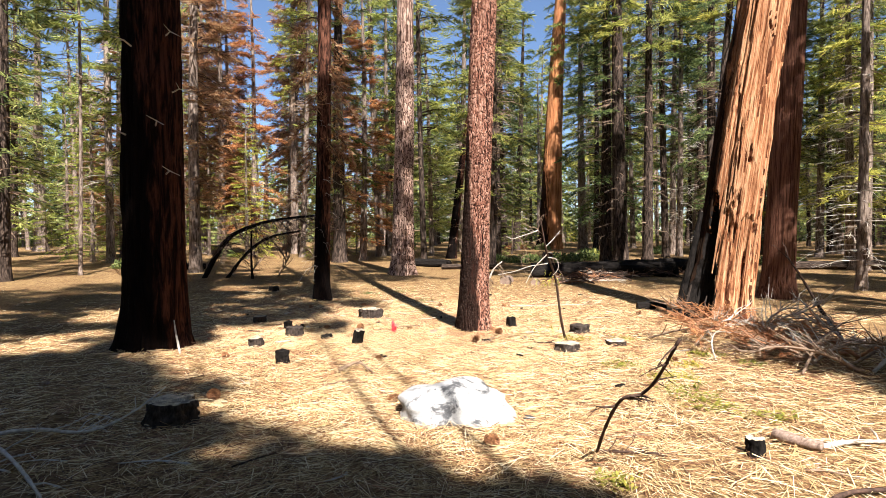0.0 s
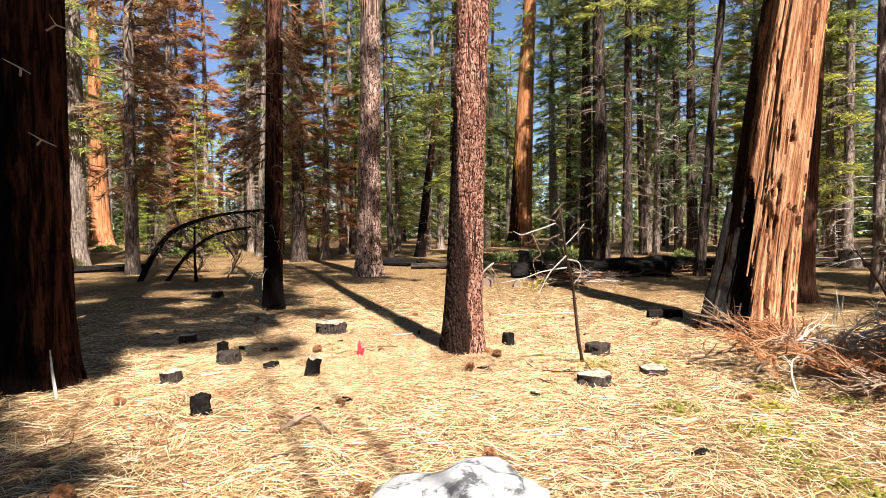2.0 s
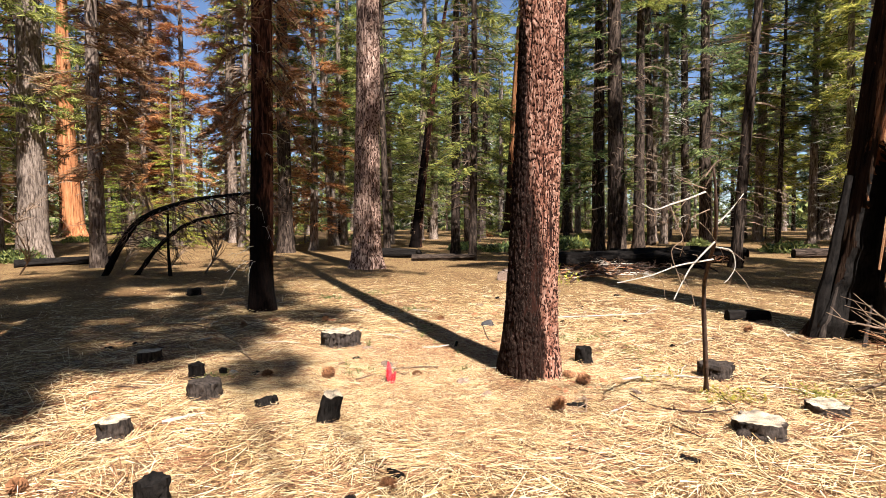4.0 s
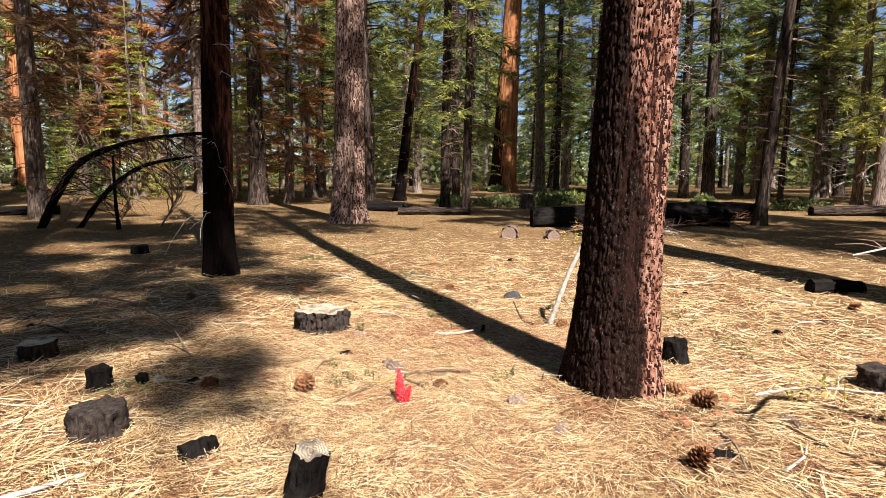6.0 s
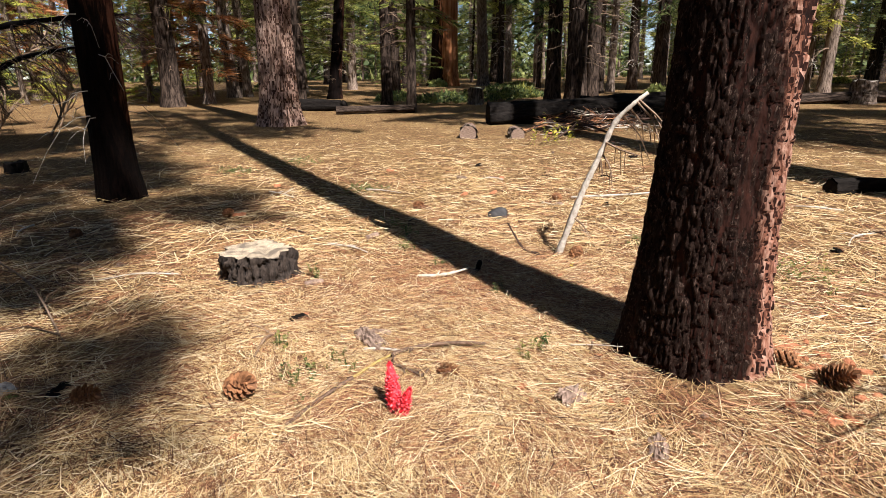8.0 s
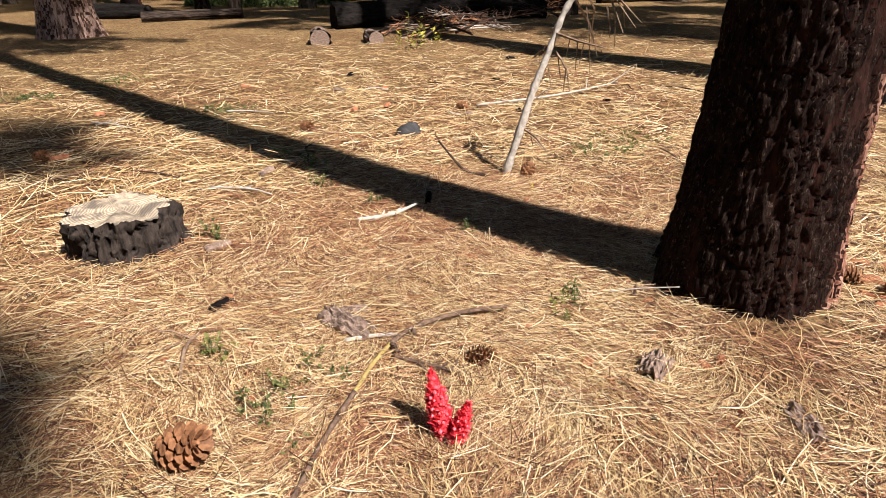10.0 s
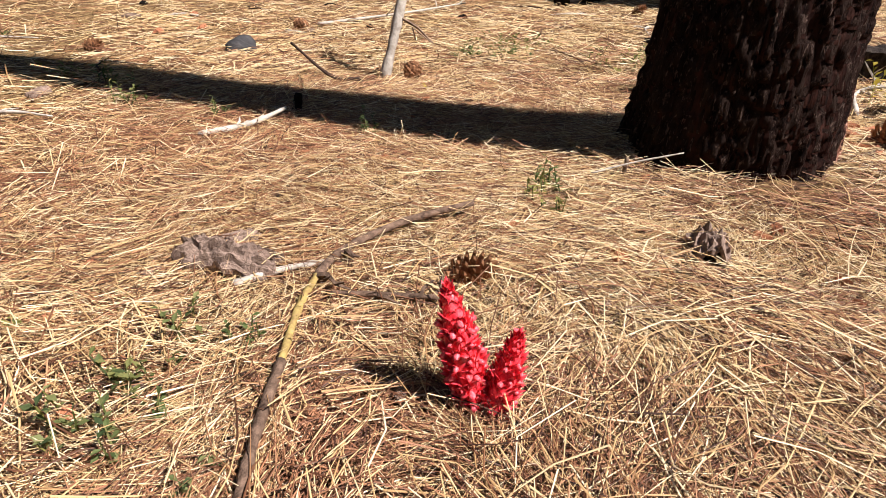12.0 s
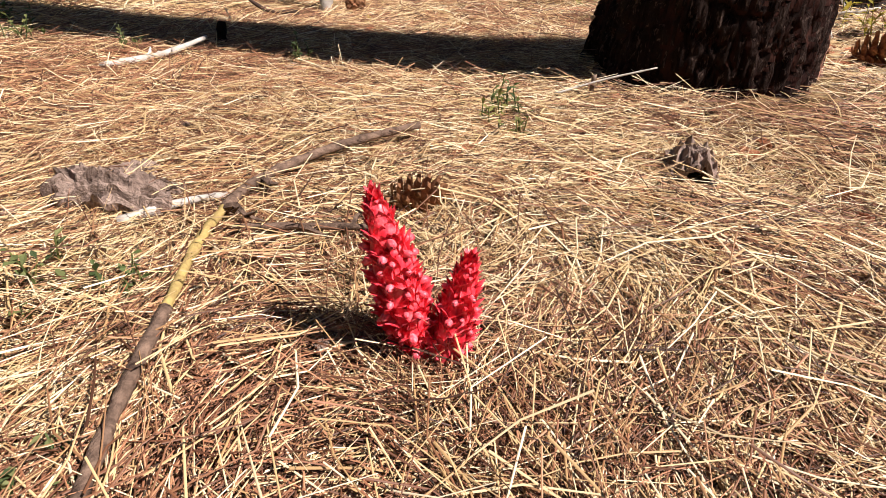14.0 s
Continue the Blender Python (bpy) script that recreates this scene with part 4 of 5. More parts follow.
def fallen_branch(points, r0, r1, mat, label, twigs=0, twig_len=0.4, seed=1, name="fallen_branch", twig_mat=None, category="branch", group="", sprays=0, hang=0.0, sides=7, twig_r=0.0, radii=None):
    """A bare branch along a few points, with side twigs; sprays: dead needle tufts on the twigs."""
    rng = random.Random(seed)
    pts = curve_pts(points, 7)
    t = thing(name, Matrix.Translation(pts[0]), label, category, group)
    o = pts[0]
    n = len(pts)
    rad = np.linspace(r0, r1, n) * (1 + 0.18 * np.array([rng.uniform(-1, 1) for _ in range(n)]))
    if radii:
        rad = np.interp(np.linspace(0, 1, n), np.linspace(0, 1, len(radii)), radii) * (1 + 0.12 * np.array([rng.uniform(-1, 1) for _ in range(n)]))
    s = Soup()
    s.tube(pts - o, rad, sides)
    part("stem", s.mesh("stem", mat, True), None, t)
    if twigs:
        s = Soup()
        ends = []
        for i in range(twigs):
            k = rng.randint(max(1, n // 6), n - 1)
            b = pts[k] - o
            d = pts[min(k + 1, n - 1)] - pts[k - 1]
            d = d / (np.linalg.norm(d) + 1e-9)
            side = np.cross(d, (0, 0, 1))
            side = side / (np.linalg.norm(side) + 1e-9) * rng.choice((-1, 1))
            w = d * rng.uniform(0.2, 0.9) + side * rng.uniform(0.4, 1.0) + np.array((0, 0, rng.uniform(-0.2, 0.6) - hang))
            L = twig_len * rng.uniform(0.4, 1.2)
            e = b + w * L
            mid = b + w * L * 0.5 + np.array((rng.uniform(-1, 1), rng.uniform(-1, 1), rng.uniform(-0.4, 1))) * L * 0.12
            for q in (mid, e):
                q[2] = max(q[2], gz(q[0] + o[0], q[1] + o[1]) + 0.006 - o[2])
            rr = twig_r or min(max(0.003, r1 * 0.8), 0.0065)
            s.tube([b, mid, e], [rr * 1.3, rr, rr * 0.4], 4, False)
            for _ in range(rng.randint(1, 3)):
                f = rng.uniform(0.3, 0.9)
                b2 = b + (e - b) * f
                e2 = b2 + (w * 0.5 + side * rng.uniform(-0.8, 0.8) + np.array((0, 0, rng.uniform(-0.4, 0.4) - hang * 0.5))) * L * 0.45
                e2[2] = max(e2[2], gz(e2[0] + o[0], e2[1] + o[1]) + 0.006 - o[2])
                s.tube([b2, (b2 + e2) / 2, e2], [rr * 0.7, rr * 0.5, rr * 0.25], 3, False)
                ends.append((b2, e2))
            ends.append((mid, e))
        tagged(part("twig", s.mesh("twig", twig_mat or mat), None, t), kind="stuff")
        if sprays:
            v = []
            for b, e in ends:
                d = (e - b)
                for _ in range(sprays):
                    p = b + d * rng.uniform(0.2, 1.0)
                    w = d / (np.linalg.norm(d) + 1e-9) + np.array((rng.uniform(-1, 1), rng.uniform(-1, 1), rng.uniform(-0.7, 0.5)))
                    w = w * rng.uniform(0.05, 0.12)
                    q = np.cross(w, (rng.uniform(-1, 1), rng.uniform(-1, 1), 1))
                    q = q / (np.linalg.norm(q) + 1e-9) * 0.006
                    v += [p - q, p + q, p + w]
            v = np.array(v)
            tagged(part("dead_needles", mesh("dead_needles", v, np.arange(len(v)).reshape(-1, 3), M_RUST), None, t), kind="stuff")
    return t


# broken branch standing out of the floor beside the path
fallen_branch([(1.13, 4.27, gz(1.13, 4.27) - 0.02), (1.12, 3.97, 0.27), (1.13, 3.67, 0.54), (1.24, 3.6, 0.6), (1.31, 3.52, 0.72), (1.36, 3.3, 1.01)], 0.013, 0.009, M_DARKTWIG,
              "dark crooked broken branch standing out of the needles", 8, 0.28, 3, hang=0.5)
fallen_branch(on_ground([(1.13, 4.27, 0.01), (1.4, 4.15, 0.03), (1.75, 4.1, 0.015)]), 0.012, 0.005, M_DARKTWIG, "thin dark twig lying on the needles", 6, 0.2, 4)
# dead sapling in the clearing
SAPLING = fallen_branch([(1.9, 8.95, gz(1.9, 8.95) - 0.02), (1.8, 8.8, 0.3), (1.68, 8.63, 0.94), (1.45, 8.1, 1.36), (1.36, 7.95, 1.7), (1.33, 7.93, 1.85)], 0.024, 0.007, M_DARKTWIG,
              "thin dead sapling with bleached bare twigs at its top", 0, 0.5, 6, "dead_sapling", category="sapling")
def sapling_limbs():
    rng = random.Random(3)
    o = np.array(curve_pts([(1.9, 8.95, gz(1.9, 8.95) - 0.02), (1.8, 8.8, 0.3)], 2)[0])
    runs = (([(1.45, 8.1, 1.34), (1.29, 8.1, 1.18), (1.22, 8.1, 1.07), (1.15, 8.1, 0.93)], 0.011),
            ([(1.47, 8.15, 1.21), (1.21, 8.15, 1.17), (1.0, 8.15, 1.1), (0.75, 8.15, 1.05)], 0.01),
            ([(1.3, 7.97, 1.69), (1.17, 7.97, 1.64), (1.04, 7.97, 1.6), (0.94, 7.97, 1.57), (0.85, 7.97, 1.61)], 0.01),
            ([(1.05, 7.97, 1.59), (1.11, 7.97, 1.44), (1.14, 7.97, 1.36), (1.06, 7.97, 1.28), (1.13, 7.97, 1.07)], 0.007),
            ([(1.35, 8.0, 1.57), (1.23, 8.0, 1.52), (1.17, 8.0, 1.48)], 0.007),
            ([(1.43, 8.05, 1.46), (1.53, 8.05, 1.56), (1.63, 8.05, 1.68)], 0.008),
            ([(1.47, 8.12, 1.3), (1.59, 8.12, 1.27), (1.62, 8.12, 1.16), (1.58, 8.12, 1.08), (1.54, 8.12, 1.04)], 0.008),
            ([(1.3, 7.96, 1.71), (1.17, 7.96, 1.75), (1.08, 7.96, 1.8)], 0.007),
            ([(1.28, 7.94, 1.79), (1.34, 7.94, 1.87), (1.38, 7.94, 1.91)], 0.006))
    small = Soup()
    for run, r0 in runs:
        s = Soup()
        pts = curve_pts(run, 4) - o
        s.tube(pts, np.linspace(r0 * 0.72, r0 * 0.35, len(pts)), 5)
        part("limb", s.mesh("limb", M_DEADWOOD if r0 > 0.007 else M_TWIG), None, SAPLING, "bleached bare limb")
        for _ in range(5):
            k = rng.randint(1, len(pts) - 1)
            e = pts[k] + np.array((rng.uniform(-0.16, 0.16), rng.uniform(-0.12, 0.12), rng.uniform(-0.22, 0.06)))
            small.tube([pts[k], (pts[k] + e) / 2 + (0.015, 0, 0.01), e], [0.003, 0.0025, 0.0012], 4, False)
    tagged(part("twig", small.mesh("twig", M_TWIG), None, SAPLING), kind="stuff")


sapling_limbs()
# barkless pole propped behind the pine
fallen_branch([(0.58, 11.22, gz(0.58, 11.22) - 0.01), (0.66, 11.2, 0.22), (0.745, 11.2, 0.45), (0.84, 11.19, 0.67), (0.93, 11.17, 0.9), (1.02, 11.12, 1.02), (1.12, 11.1, 1.1)], 0.027, 0.013, M_DEADWOOD,
              "white barkless dead branch leaning beside the pine", 10, 0.45, 12, "leaning_dead_branch", M_TWIG, hang=1.3)
fallen_branch(on_ground([(0.42, 11.2, 0.02), (0.36, 11.35, 0.03), (0.33, 11.6, 0.16)]), 0.012, 0.006, M_DARKTWIG, "short dark stub of a branch", 0, 0, 13)
# bent fallen tree on the left
ARCH = fallen_branch([(-8.95, 21.0, gz(-8.95, 21.0) - 0.05), (-8.3, 20.7, 1.0), (-7.55, 20.3, 1.68), (-6.3, 20.1, 2.12), (-4.9, 20.0, 2.3), (-4.3, 20.0, 2.34)], 0.16, 0.05, M_CHAR,
                     "blackened young tree bent over in an arch", 130, 1.2, 21, "bent_tree", M_DARKTWIG, "fallen tree", hang=0.7, sides=10, twig_r=0.009, radii=[0.1, 0.088, 0.072, 0.052, 0.036, 0.025])
fallen_branch([(-8.1, 21.0, gz(-8.1, 21.0) - 0.05), (-7.3, 20.8, 0.95), (-6.4, 20.6, 1.55), (-5.2, 20.4, 1.8)], 0.07, 0.03, M_CHAR, "blackened bent sapling under the arched tree", 40, 1.0, 22, "bent_tree", M_DARKTWIG, "fallen tree", hang=0.7, twig_r=0.008)
fallen_branch([(-7.0, 20.6, gz(-7, 20.6) - 0.05), (-7.0, 20.5, 0.8), (-6.95, 20.4, 1.8)], 0.05, 0.03, M_CHAR, "charred upright stem under the arched tree", 7, 0.8, 23, "bent_tree", M_DARKTWIG, "fallen tree")
for i, (x, y) in enumerate(((-6.2, 21.0), (-7.6, 22.0), (-5.4, 22.3), (-9.3, 22.8), (-11.5, 21.5), (-6.8, 23.2))):
    fallen_branch([(x, y, gz(x, y)), (x + 0.3, y, 0.7), (x + RNG.uniform(-0.3, 0.6), y - 0.1, 1.5), (x + RNG.uniform(-0.5, 1.0), y - 0.2, 2.0)], 0.025, 0.008, M_TWIG, "dry leafless shrub of tangled grey twigs", 40, 0.9, 40 + i, "dry_shrub", M_TWIG, "shrub", "dry shrubs", hang=0.1, sides=5, twig_r=0.012)

# heap of dead branches in front of the split cedar
def brush_heap():
    rng = random.Random(19)
    for i in range(30):
        x, y = rng.uniform(3.7, 5.6), rng.uniform(6.3, 8.9)
        if x < 4.1:
            y = rng.uniform(7.8, 9.0)
        a = rng.uniform(-0.7, 0.9) + (math.pi if rng.random() < 0.5 else 0)
        L = rng.uniform(0.7, 1.5)
        z = rng.uniform(0.08, 0.42)
        c, s_ = math.cos(a), math.sin(a)
        pts = [(x - c * L / 2, y - s_ * L / 2, 0.03), (x - c * L / 6, y - s_ * L / 6, z), (x + c * L / 6, y + s_ * L / 6, z * 1.3), (x + c * L / 2, y + s_ * L / 2, z * rng.uniform(0.4, 2.0))]
        fallen_branch(on_ground(pts), rng.uniform(0.016, 0.028), 0.008, (M_DEADWOOD, M_TWIG, M_REDTWIG)[i % 3], ("bleached", "grey-brown", "rust-brown")[i % 3] + " dead branch in the brush heap",
                      20, 0.45, 60 + i, group="brush heap", sprays=6 if i % 3 == 2 else 0, sides=5)


brush_heap()


def brush_pile(rng, x0, x1, y0, y1, count):
    for i in range(count):
        x, y, a, L = rng.uniform(x0, x1), rng.uniform(y0, y1), rng.uniform(-0.6, 0.6), rng.uniform(1.0, 2.2)
        z = rng.uniform(0.05, 0.32)
        c, s_ = math.cos(a) * rng.choice((-1, 1)), math.sin(a)
        pts = [(x - c * L / 2, y - s_ * L / 2, 0.03), (x - c * L / 6, y - s_ * L / 6, z * 0.8), (x + c * L / 6, y + s_ * L / 6, z), (x + c * L / 2, y + s_ * L / 2, z * rng.uniform(0.2, 1.5))]
        mat, word = ((M_DEADWOOD, "bleached"), (M_REDTWIG, "rust-brown"), (M_DARKTWIG, "dark"))[(2, 1, 2, 0, 2)[i % 5]]
        fallen_branch(on_ground(pts), 0.024, 0.008, mat, word + " dead branch in the far brush pile", 16, 0.5, 160 + i, group="far brush pile", hang=0.15, sides=5, twig_r=0.006)


brush_pile(random.Random(41), 3.9, 5.7, 17.8, 19.4, 14)
brush_pile(random.Random(42), 5.0, 9.0, 19.0, 21.0, 9)
fallen_branch(on_ground([(5.9, 8.3, 0.02), (5.6, 8.4, 0.5), (5.35, 8.5, 1.0), (5.2, 8.6, 1.3)]), 0.03, 0.012, M_DARKTWIG, "dark dead branch propped on the brush heap", 8, 0.5, 90, hang=0.4)
fallen_branch(on_ground([(3.5, 7.3, 0.01), (3.47, 7.35, 0.2), (3.6, 7.5, 0.33), (3.85, 7.55, 0.32)]), 0.012, 0.005, M_DEADWOOD, "pale curved twig standing out of the floor", 5, 0.2, 91)
# dry branches on the left
fallen_branch(on_ground([(-4.2, 3.9, 0.05), (-3.4, 4.35, 0.14), (-2.9, 4.45, 0.1), (-2.65, 4.65, 0.18), (-2.45, 4.85, 0.34)]), 0.02, 0.006, M_DEADWOOD, "long grey dead branch against a stump", 9, 0.3, 31)
fallen_branch(on_ground([(-3.4, 4.15, 0.12), (-3.0, 3.85, 0.08), (-2.6, 3.5, 0.03), (-2.3, 3.2, 0.02)]), 0.016, 0.008, M_DEADWOOD, "grey dead branch on shaded needles", 6, 0.25, 32)
fallen_branch(on_ground([(-4.9, 11.7, 0.02), (-4.2, 12.1, 0.16), (-3.4, 11.75, 0.2), (-2.8, 11.2, 0.14), (-2.35, 10.45, 0.02)]), 0.011, 0.005, M_TWIG, "long grey dead branch in dappled shade", 10, 0.45, 33)
fallen_branch(on_ground([(-2.62, 8.68, 0.02), (-2.5, 8.74, 0.03), (-2.36, 8.86, 0.02)]), 0.014, 0.009, M_DEADWOOD, "flat pale strip of weathered wood", 0, 0, 34)
fallen_branch(on_ground([(-7.6, 13.5, 0.02), (-7.5, 13.6, 0.4), (-7.7, 13.7, 0.7)]), 0.02, 0.008, M_REDTWIG, "low rust-brown dead shrub", 18, 0.5, 35, "dry_shrub", category="shrub")
fallen_branch(on_ground([(-1.3, 6.75, 0.03), (-1.1, 6.9, 0.09), (-0.95, 6.75, 0.05), (-0.85, 6.6, 0.02)]), 0.022, 0.008, M_TWIG, "crooked grey root-like branch", 6, 0.15, 36)
fallen_branch(on_ground([(2.6, 4.45, 0.05), (2.7, 4.3, 0.05), (2.82, 4.2, 0.04)]), 0.05, 0.04, M_CHIP, "short broken chunk of grey wood", 0, 0, 37, sides=9)
fallen_branch(on_ground([(2.85, 4.25, 0.02), (3.1, 4.3, 0.04), (3.4, 4.35, 0.03)]), 0.025, 0.012, M_DEADWOOD, "pale dead branch lying on the needles", 4, 0.2, 38)
fallen_branch(on_ground([(2.2, 3.3, 0.02), (2.5, 3.45, 0.04), (2.9, 3.5, 0.03)]), 0.02, 0.012, M_DARKTWIG, "dark stick lying on the needles", 0, 0, 39)
fallen_branch(on_ground([(1.3, 9.35, 0.02), (1.7, 9.4, 0.03), (2.1, 9.25, 0.03)]), 0.011, 0.006, M_DEADWOOD, "pale dead stick behind the pine", 3, 0.2, 44)
fallen_branch(on_ground([(1.5, 12.9, 0.02), (2.3, 12.7, 0.05), (3.3, 12.9, 0.05)]), 0.015, 0.006, M_DEADWOOD, "thin pale stick on the needles", 4, 0.3, 45)
fallen_branch(on_ground([(0.75, 8.85, 0.02), (0.72, 8.7, 0.05), (0.65, 8.5, 0.02)]), 0.009, 0.005, M_TWIG, "thin crooked twig on the needles", 5, 0.15, 46)
fallen_branch(on_ground([(1.2, 9.0, 0.01), (1.25, 8.6, 0.02), (1.5, 8.3, 0.05), (1.9, 8.45, 0.02)]), 0.01, 0.005, M_DARKTWIG, "thin dark twig on the needles", 5, 0.2, 47)

# sticks beside the snow plant
fallen_branch(on_ground([(-0.40, 9.89, 0.05), (-0.54, 9.945, 0.045), (-0.66, 9.965, 0.04), (-0.76, 9.96, 0.036), (-0.84, 9.925, 0.034)]), 0.0075, 0.009, M_STICK, "grey-brown dead stick beside the snow plant", 2, 0.06, 51, "stick", category="stick", sides=8)
fallen_branch(on_ground([(-0.84, 9.925, 0.034), (-0.92, 9.87, 0.034), (-1.03, 9.77, 0.032)]), 0.007, 0.007, M_YELLOWSTICK, "yellowed bare piece of stick", 0, 0, 52, "stick", category="stick", sides=8)
fallen_branch(on_ground([(-1.03, 9.77, 0.032), (-1.12, 9.69, 0.03), (-1.21, 9.6, 0.028), (-1.3, 9.5, 0.025)]), 0.008, 0.0075, M_STICK, "dark dead stick among the needles", 0, 0, 53, "stick", category="stick", sides=8)
fallen_branch(on_ground([(-0.86, 9.87, 0.03), (-0.79, 9.77, 0.034), (-0.74, 9.7, 0.034)]), 0.006, 0.005, M_STICK, "thin dark twig behind the snow plant", 3, 0.06, 54, "stick", category="stick")
fallen_branch(on_ground([(-0.51, 10.99, 0.015), (-0.35, 10.93, 0.03), (-0.18, 10.95, 0.05)]), 0.012, 0.007, M_DEADWOOD, "pale dry stick at the shadow's edge", 3, 0.1, 55, "stick", category="stick")
fallen_branch(on_ground([(-0.95, 10.04, 0.02), (-0.86, 10.0, 0.03), (-0.77, 9.965, 0.022)]), 0.008, 0.006, M_DEADWOOD, "pale splinter of wood", 0, 0, 56, "stick", category="stick")
fallen_branch(on_ground([(0.05, 9.72, 0.0), (0.06, 9.72, 0.06)]), 0.006, 0.005, M_TWIG, "short twig stub at the pine's foot", 0, 0, 57, "stick", category="stick")
fallen_branch(on_ground([(-0.02, 9.78, 0.03), (0.06, 9.7, 0.05), (0.14, 9.6, 0.07)]), 0.003, 0.002, M_DEADWOOD, "thin pale twig at the pine's foot", 0, 0, 58, "stick", category="stick")
fallen_branch(on_ground([(-0.1, 11.0, 0.0), (-0.08, 11.0, 0.08)]), 0.02, 0.014, M_CHAR, "short charred stub in the pine's shadow", 0, 0, 59, "stick", category="stick")


def bark_chip(x, y, L, w, h, mat, label, rot, seed):
    bm = bmesh.new()
    bmesh.ops.create_grid(bm, x_segments=34, y_segments=18, size=0.5)
    for v in bm.verts:
        p = v.co.copy()
        edge = 1 + 0.35 * noise.noise(Vector((p.x * 5, p.y * 5, seed)))
        arch = (1 - (2 * p.y) ** 2) * 0.7 + 0.3 - 0.25 * (2 * p.x) ** 2
        v.co = Vector((p.x * L * edge, p.y * w * edge, h * arch + h * 0.5 * noise.fractal(Vector((p.x * 4, p.y * 9, seed)), 0.8, 2, 4)))
    ext = bmesh.ops.extrude_face_region(bm, geom=bm.faces[:])
    for v in [g for g in ext["geom"] if isinstance(g, bmesh.types.BMVert)]:
        v.co.z += 0.012
    bmesh.ops.recalc_face_normals(bm, faces=bm.faces[:])
    return tagged(part("bark_chip", bm, mat, at=pose(x, y, gz(x, y) + 0.004, 0, 0, rot)), label, "bark", "bark chips")


bark_chip(-0.91, 10.12, 0.2, 0.09, 0.045, M_CHIP, "curled grey slab of fallen bark", -65, 1.2)
bark_chip(-0.85, 10.2, 0.1, 0.04, 0.02, M_CHIP, "small grey flake of bark", -20, 4.2)
bark_chip(-0.21, 9.4, 0.11, 0.085, 0.04, M_CHIP, "lump of grey weathered bark", 20, 2.2)
bark_chip(-0.36, 9.53, 0.05, 0.035, 0.012, M_REDBARKCHIP, "small red-brown bark flake", 40, 3.2)
bark_chip(-1.16, 11.04, 0.1, 0.05, 0.02, M_CHIP, "pale bark slab at the stump", 15, 5.2)
bark_chip(-0.05, 9.03, 0.13, 0.06, 0.02, M_CHIP, "grey bark chip on the needles", 60, 6.6)
for i in range(26):
    rr, aa = RNG.uniform(0.3, 0.62), RNG.uniform(-1.6, 0.1)
    bark_chip(0.55 + rr * math.cos(aa), 9.55 + rr * math.sin(aa), RNG.uniform(0.03, 0.07), RNG.uniform(0.02, 0.045), 0.008, M_REDBARKCHIP, "red-brown bark flake at the pine's foot", RNG.uniform(0, 180), i * 1.7)

# ---------------------------------------------------------------- logs
def log(p, q, r, mat, label, seed, ends=None):
    a, b = Vector(on_ground([p])[0]), Vector(on_ground([q])[0])
    a.z, b.z = a.z + r * 0.55, b.z + r * 0.55
    L = (b - a).length
    m = Matrix.Translation(a) @ (b - a).to_track_quat("Z", "Y").to_matrix().to_4x4()
    t = thing("log", m, label, "log")
    part("bark", trunk_mesh("bark", mat, r, L * 1.6, 40, np.linspace(0, L, max(8, int(L * 14))), flare=0.05, lobes=0.05, style="cedar", depth=0.3 * r, seed=seed, taper=0.45, bend=1.6), None, t)
    s = Soup()
    ang = np.linspace(0, 2 * np.pi, 24, endpoint=False)
    for z in (-0.004, L - 0.01):
        v = [(0, 0, z)] + [(math.cos(k) * r, math.sin(k) * r, z) for k in ang]
        s = Soup()
        s.add(v, [(0, 1 + j, 1 + (j + 1) % 24) for j in range(24)])
        part("cut_end", s.mesh("cut_end", ends or M_CHAR), None, t)
    return t


log((3.2, 20.9), (8.3, 20.2), 0.3, M_CHAR, "long charred log lying across the clearing's edge", 3)
log((6.3, 22.2), (10.6, 22.0), 0.32, M_CHAR, "thick charred log in the shade", 4)
log((9.0, 25.4), (12.6, 24.6), 0.2, M_CHAR, "charred log behind the leaning tree", 5)
log((-1.6, 28.0), (0.2, 26.8), 0.22, M_CHAR, "charred log beyond the pale pine", 6)
log((-0.1, 25.4), (2.2, 24.8), 0.14, M_DARKBARK, "dark fallen log on the forest floor", 7)
log((1.95, 18.3), (2.15, 18.9), 0.16, M_GREYBARK, "short round log with a pale cut end", 8, M_CHIP)
log((2.9, 18.1), (3.0, 18.6), 0.13, M_GREYBARK, "short round log with a pale cut end", 9, M_CHIP)
log((4.2, 12.35), (4.8, 12.25), 0.1, M_CHAR, "charred log in the cedar's shadow", 10)
log((14.0, 24.0), (19.0, 22.5), 0.2, M_DARKBARK, "dark fallen log among the far trees", 12)
log((-13.5, 24.5), (-10.8, 25.6), 0.16, M_CHAR, "charred log under the grey conifers", 13)
stump(17.0, 23.2, 0.33, 0.75, "tall pale broken stump", False, seed=31, top=M_DEADWOOD, side=M_GREYBARK)
stump(5.2, 28.5, 0.25, 0.6, "grey broken stump by the dark firs", False, seed=32, top=M_DEADWOOD, side=M_GREYBARK)
stump(-5.0, 16.5, 0.12, 0.16, "charred stump in the shade", True, seed=33, top=M_CHAR)
stump(-6.3, 11.6, 0.1, 0.5, "thin upright charred stump", True, seed=34, top=M_CHAR)


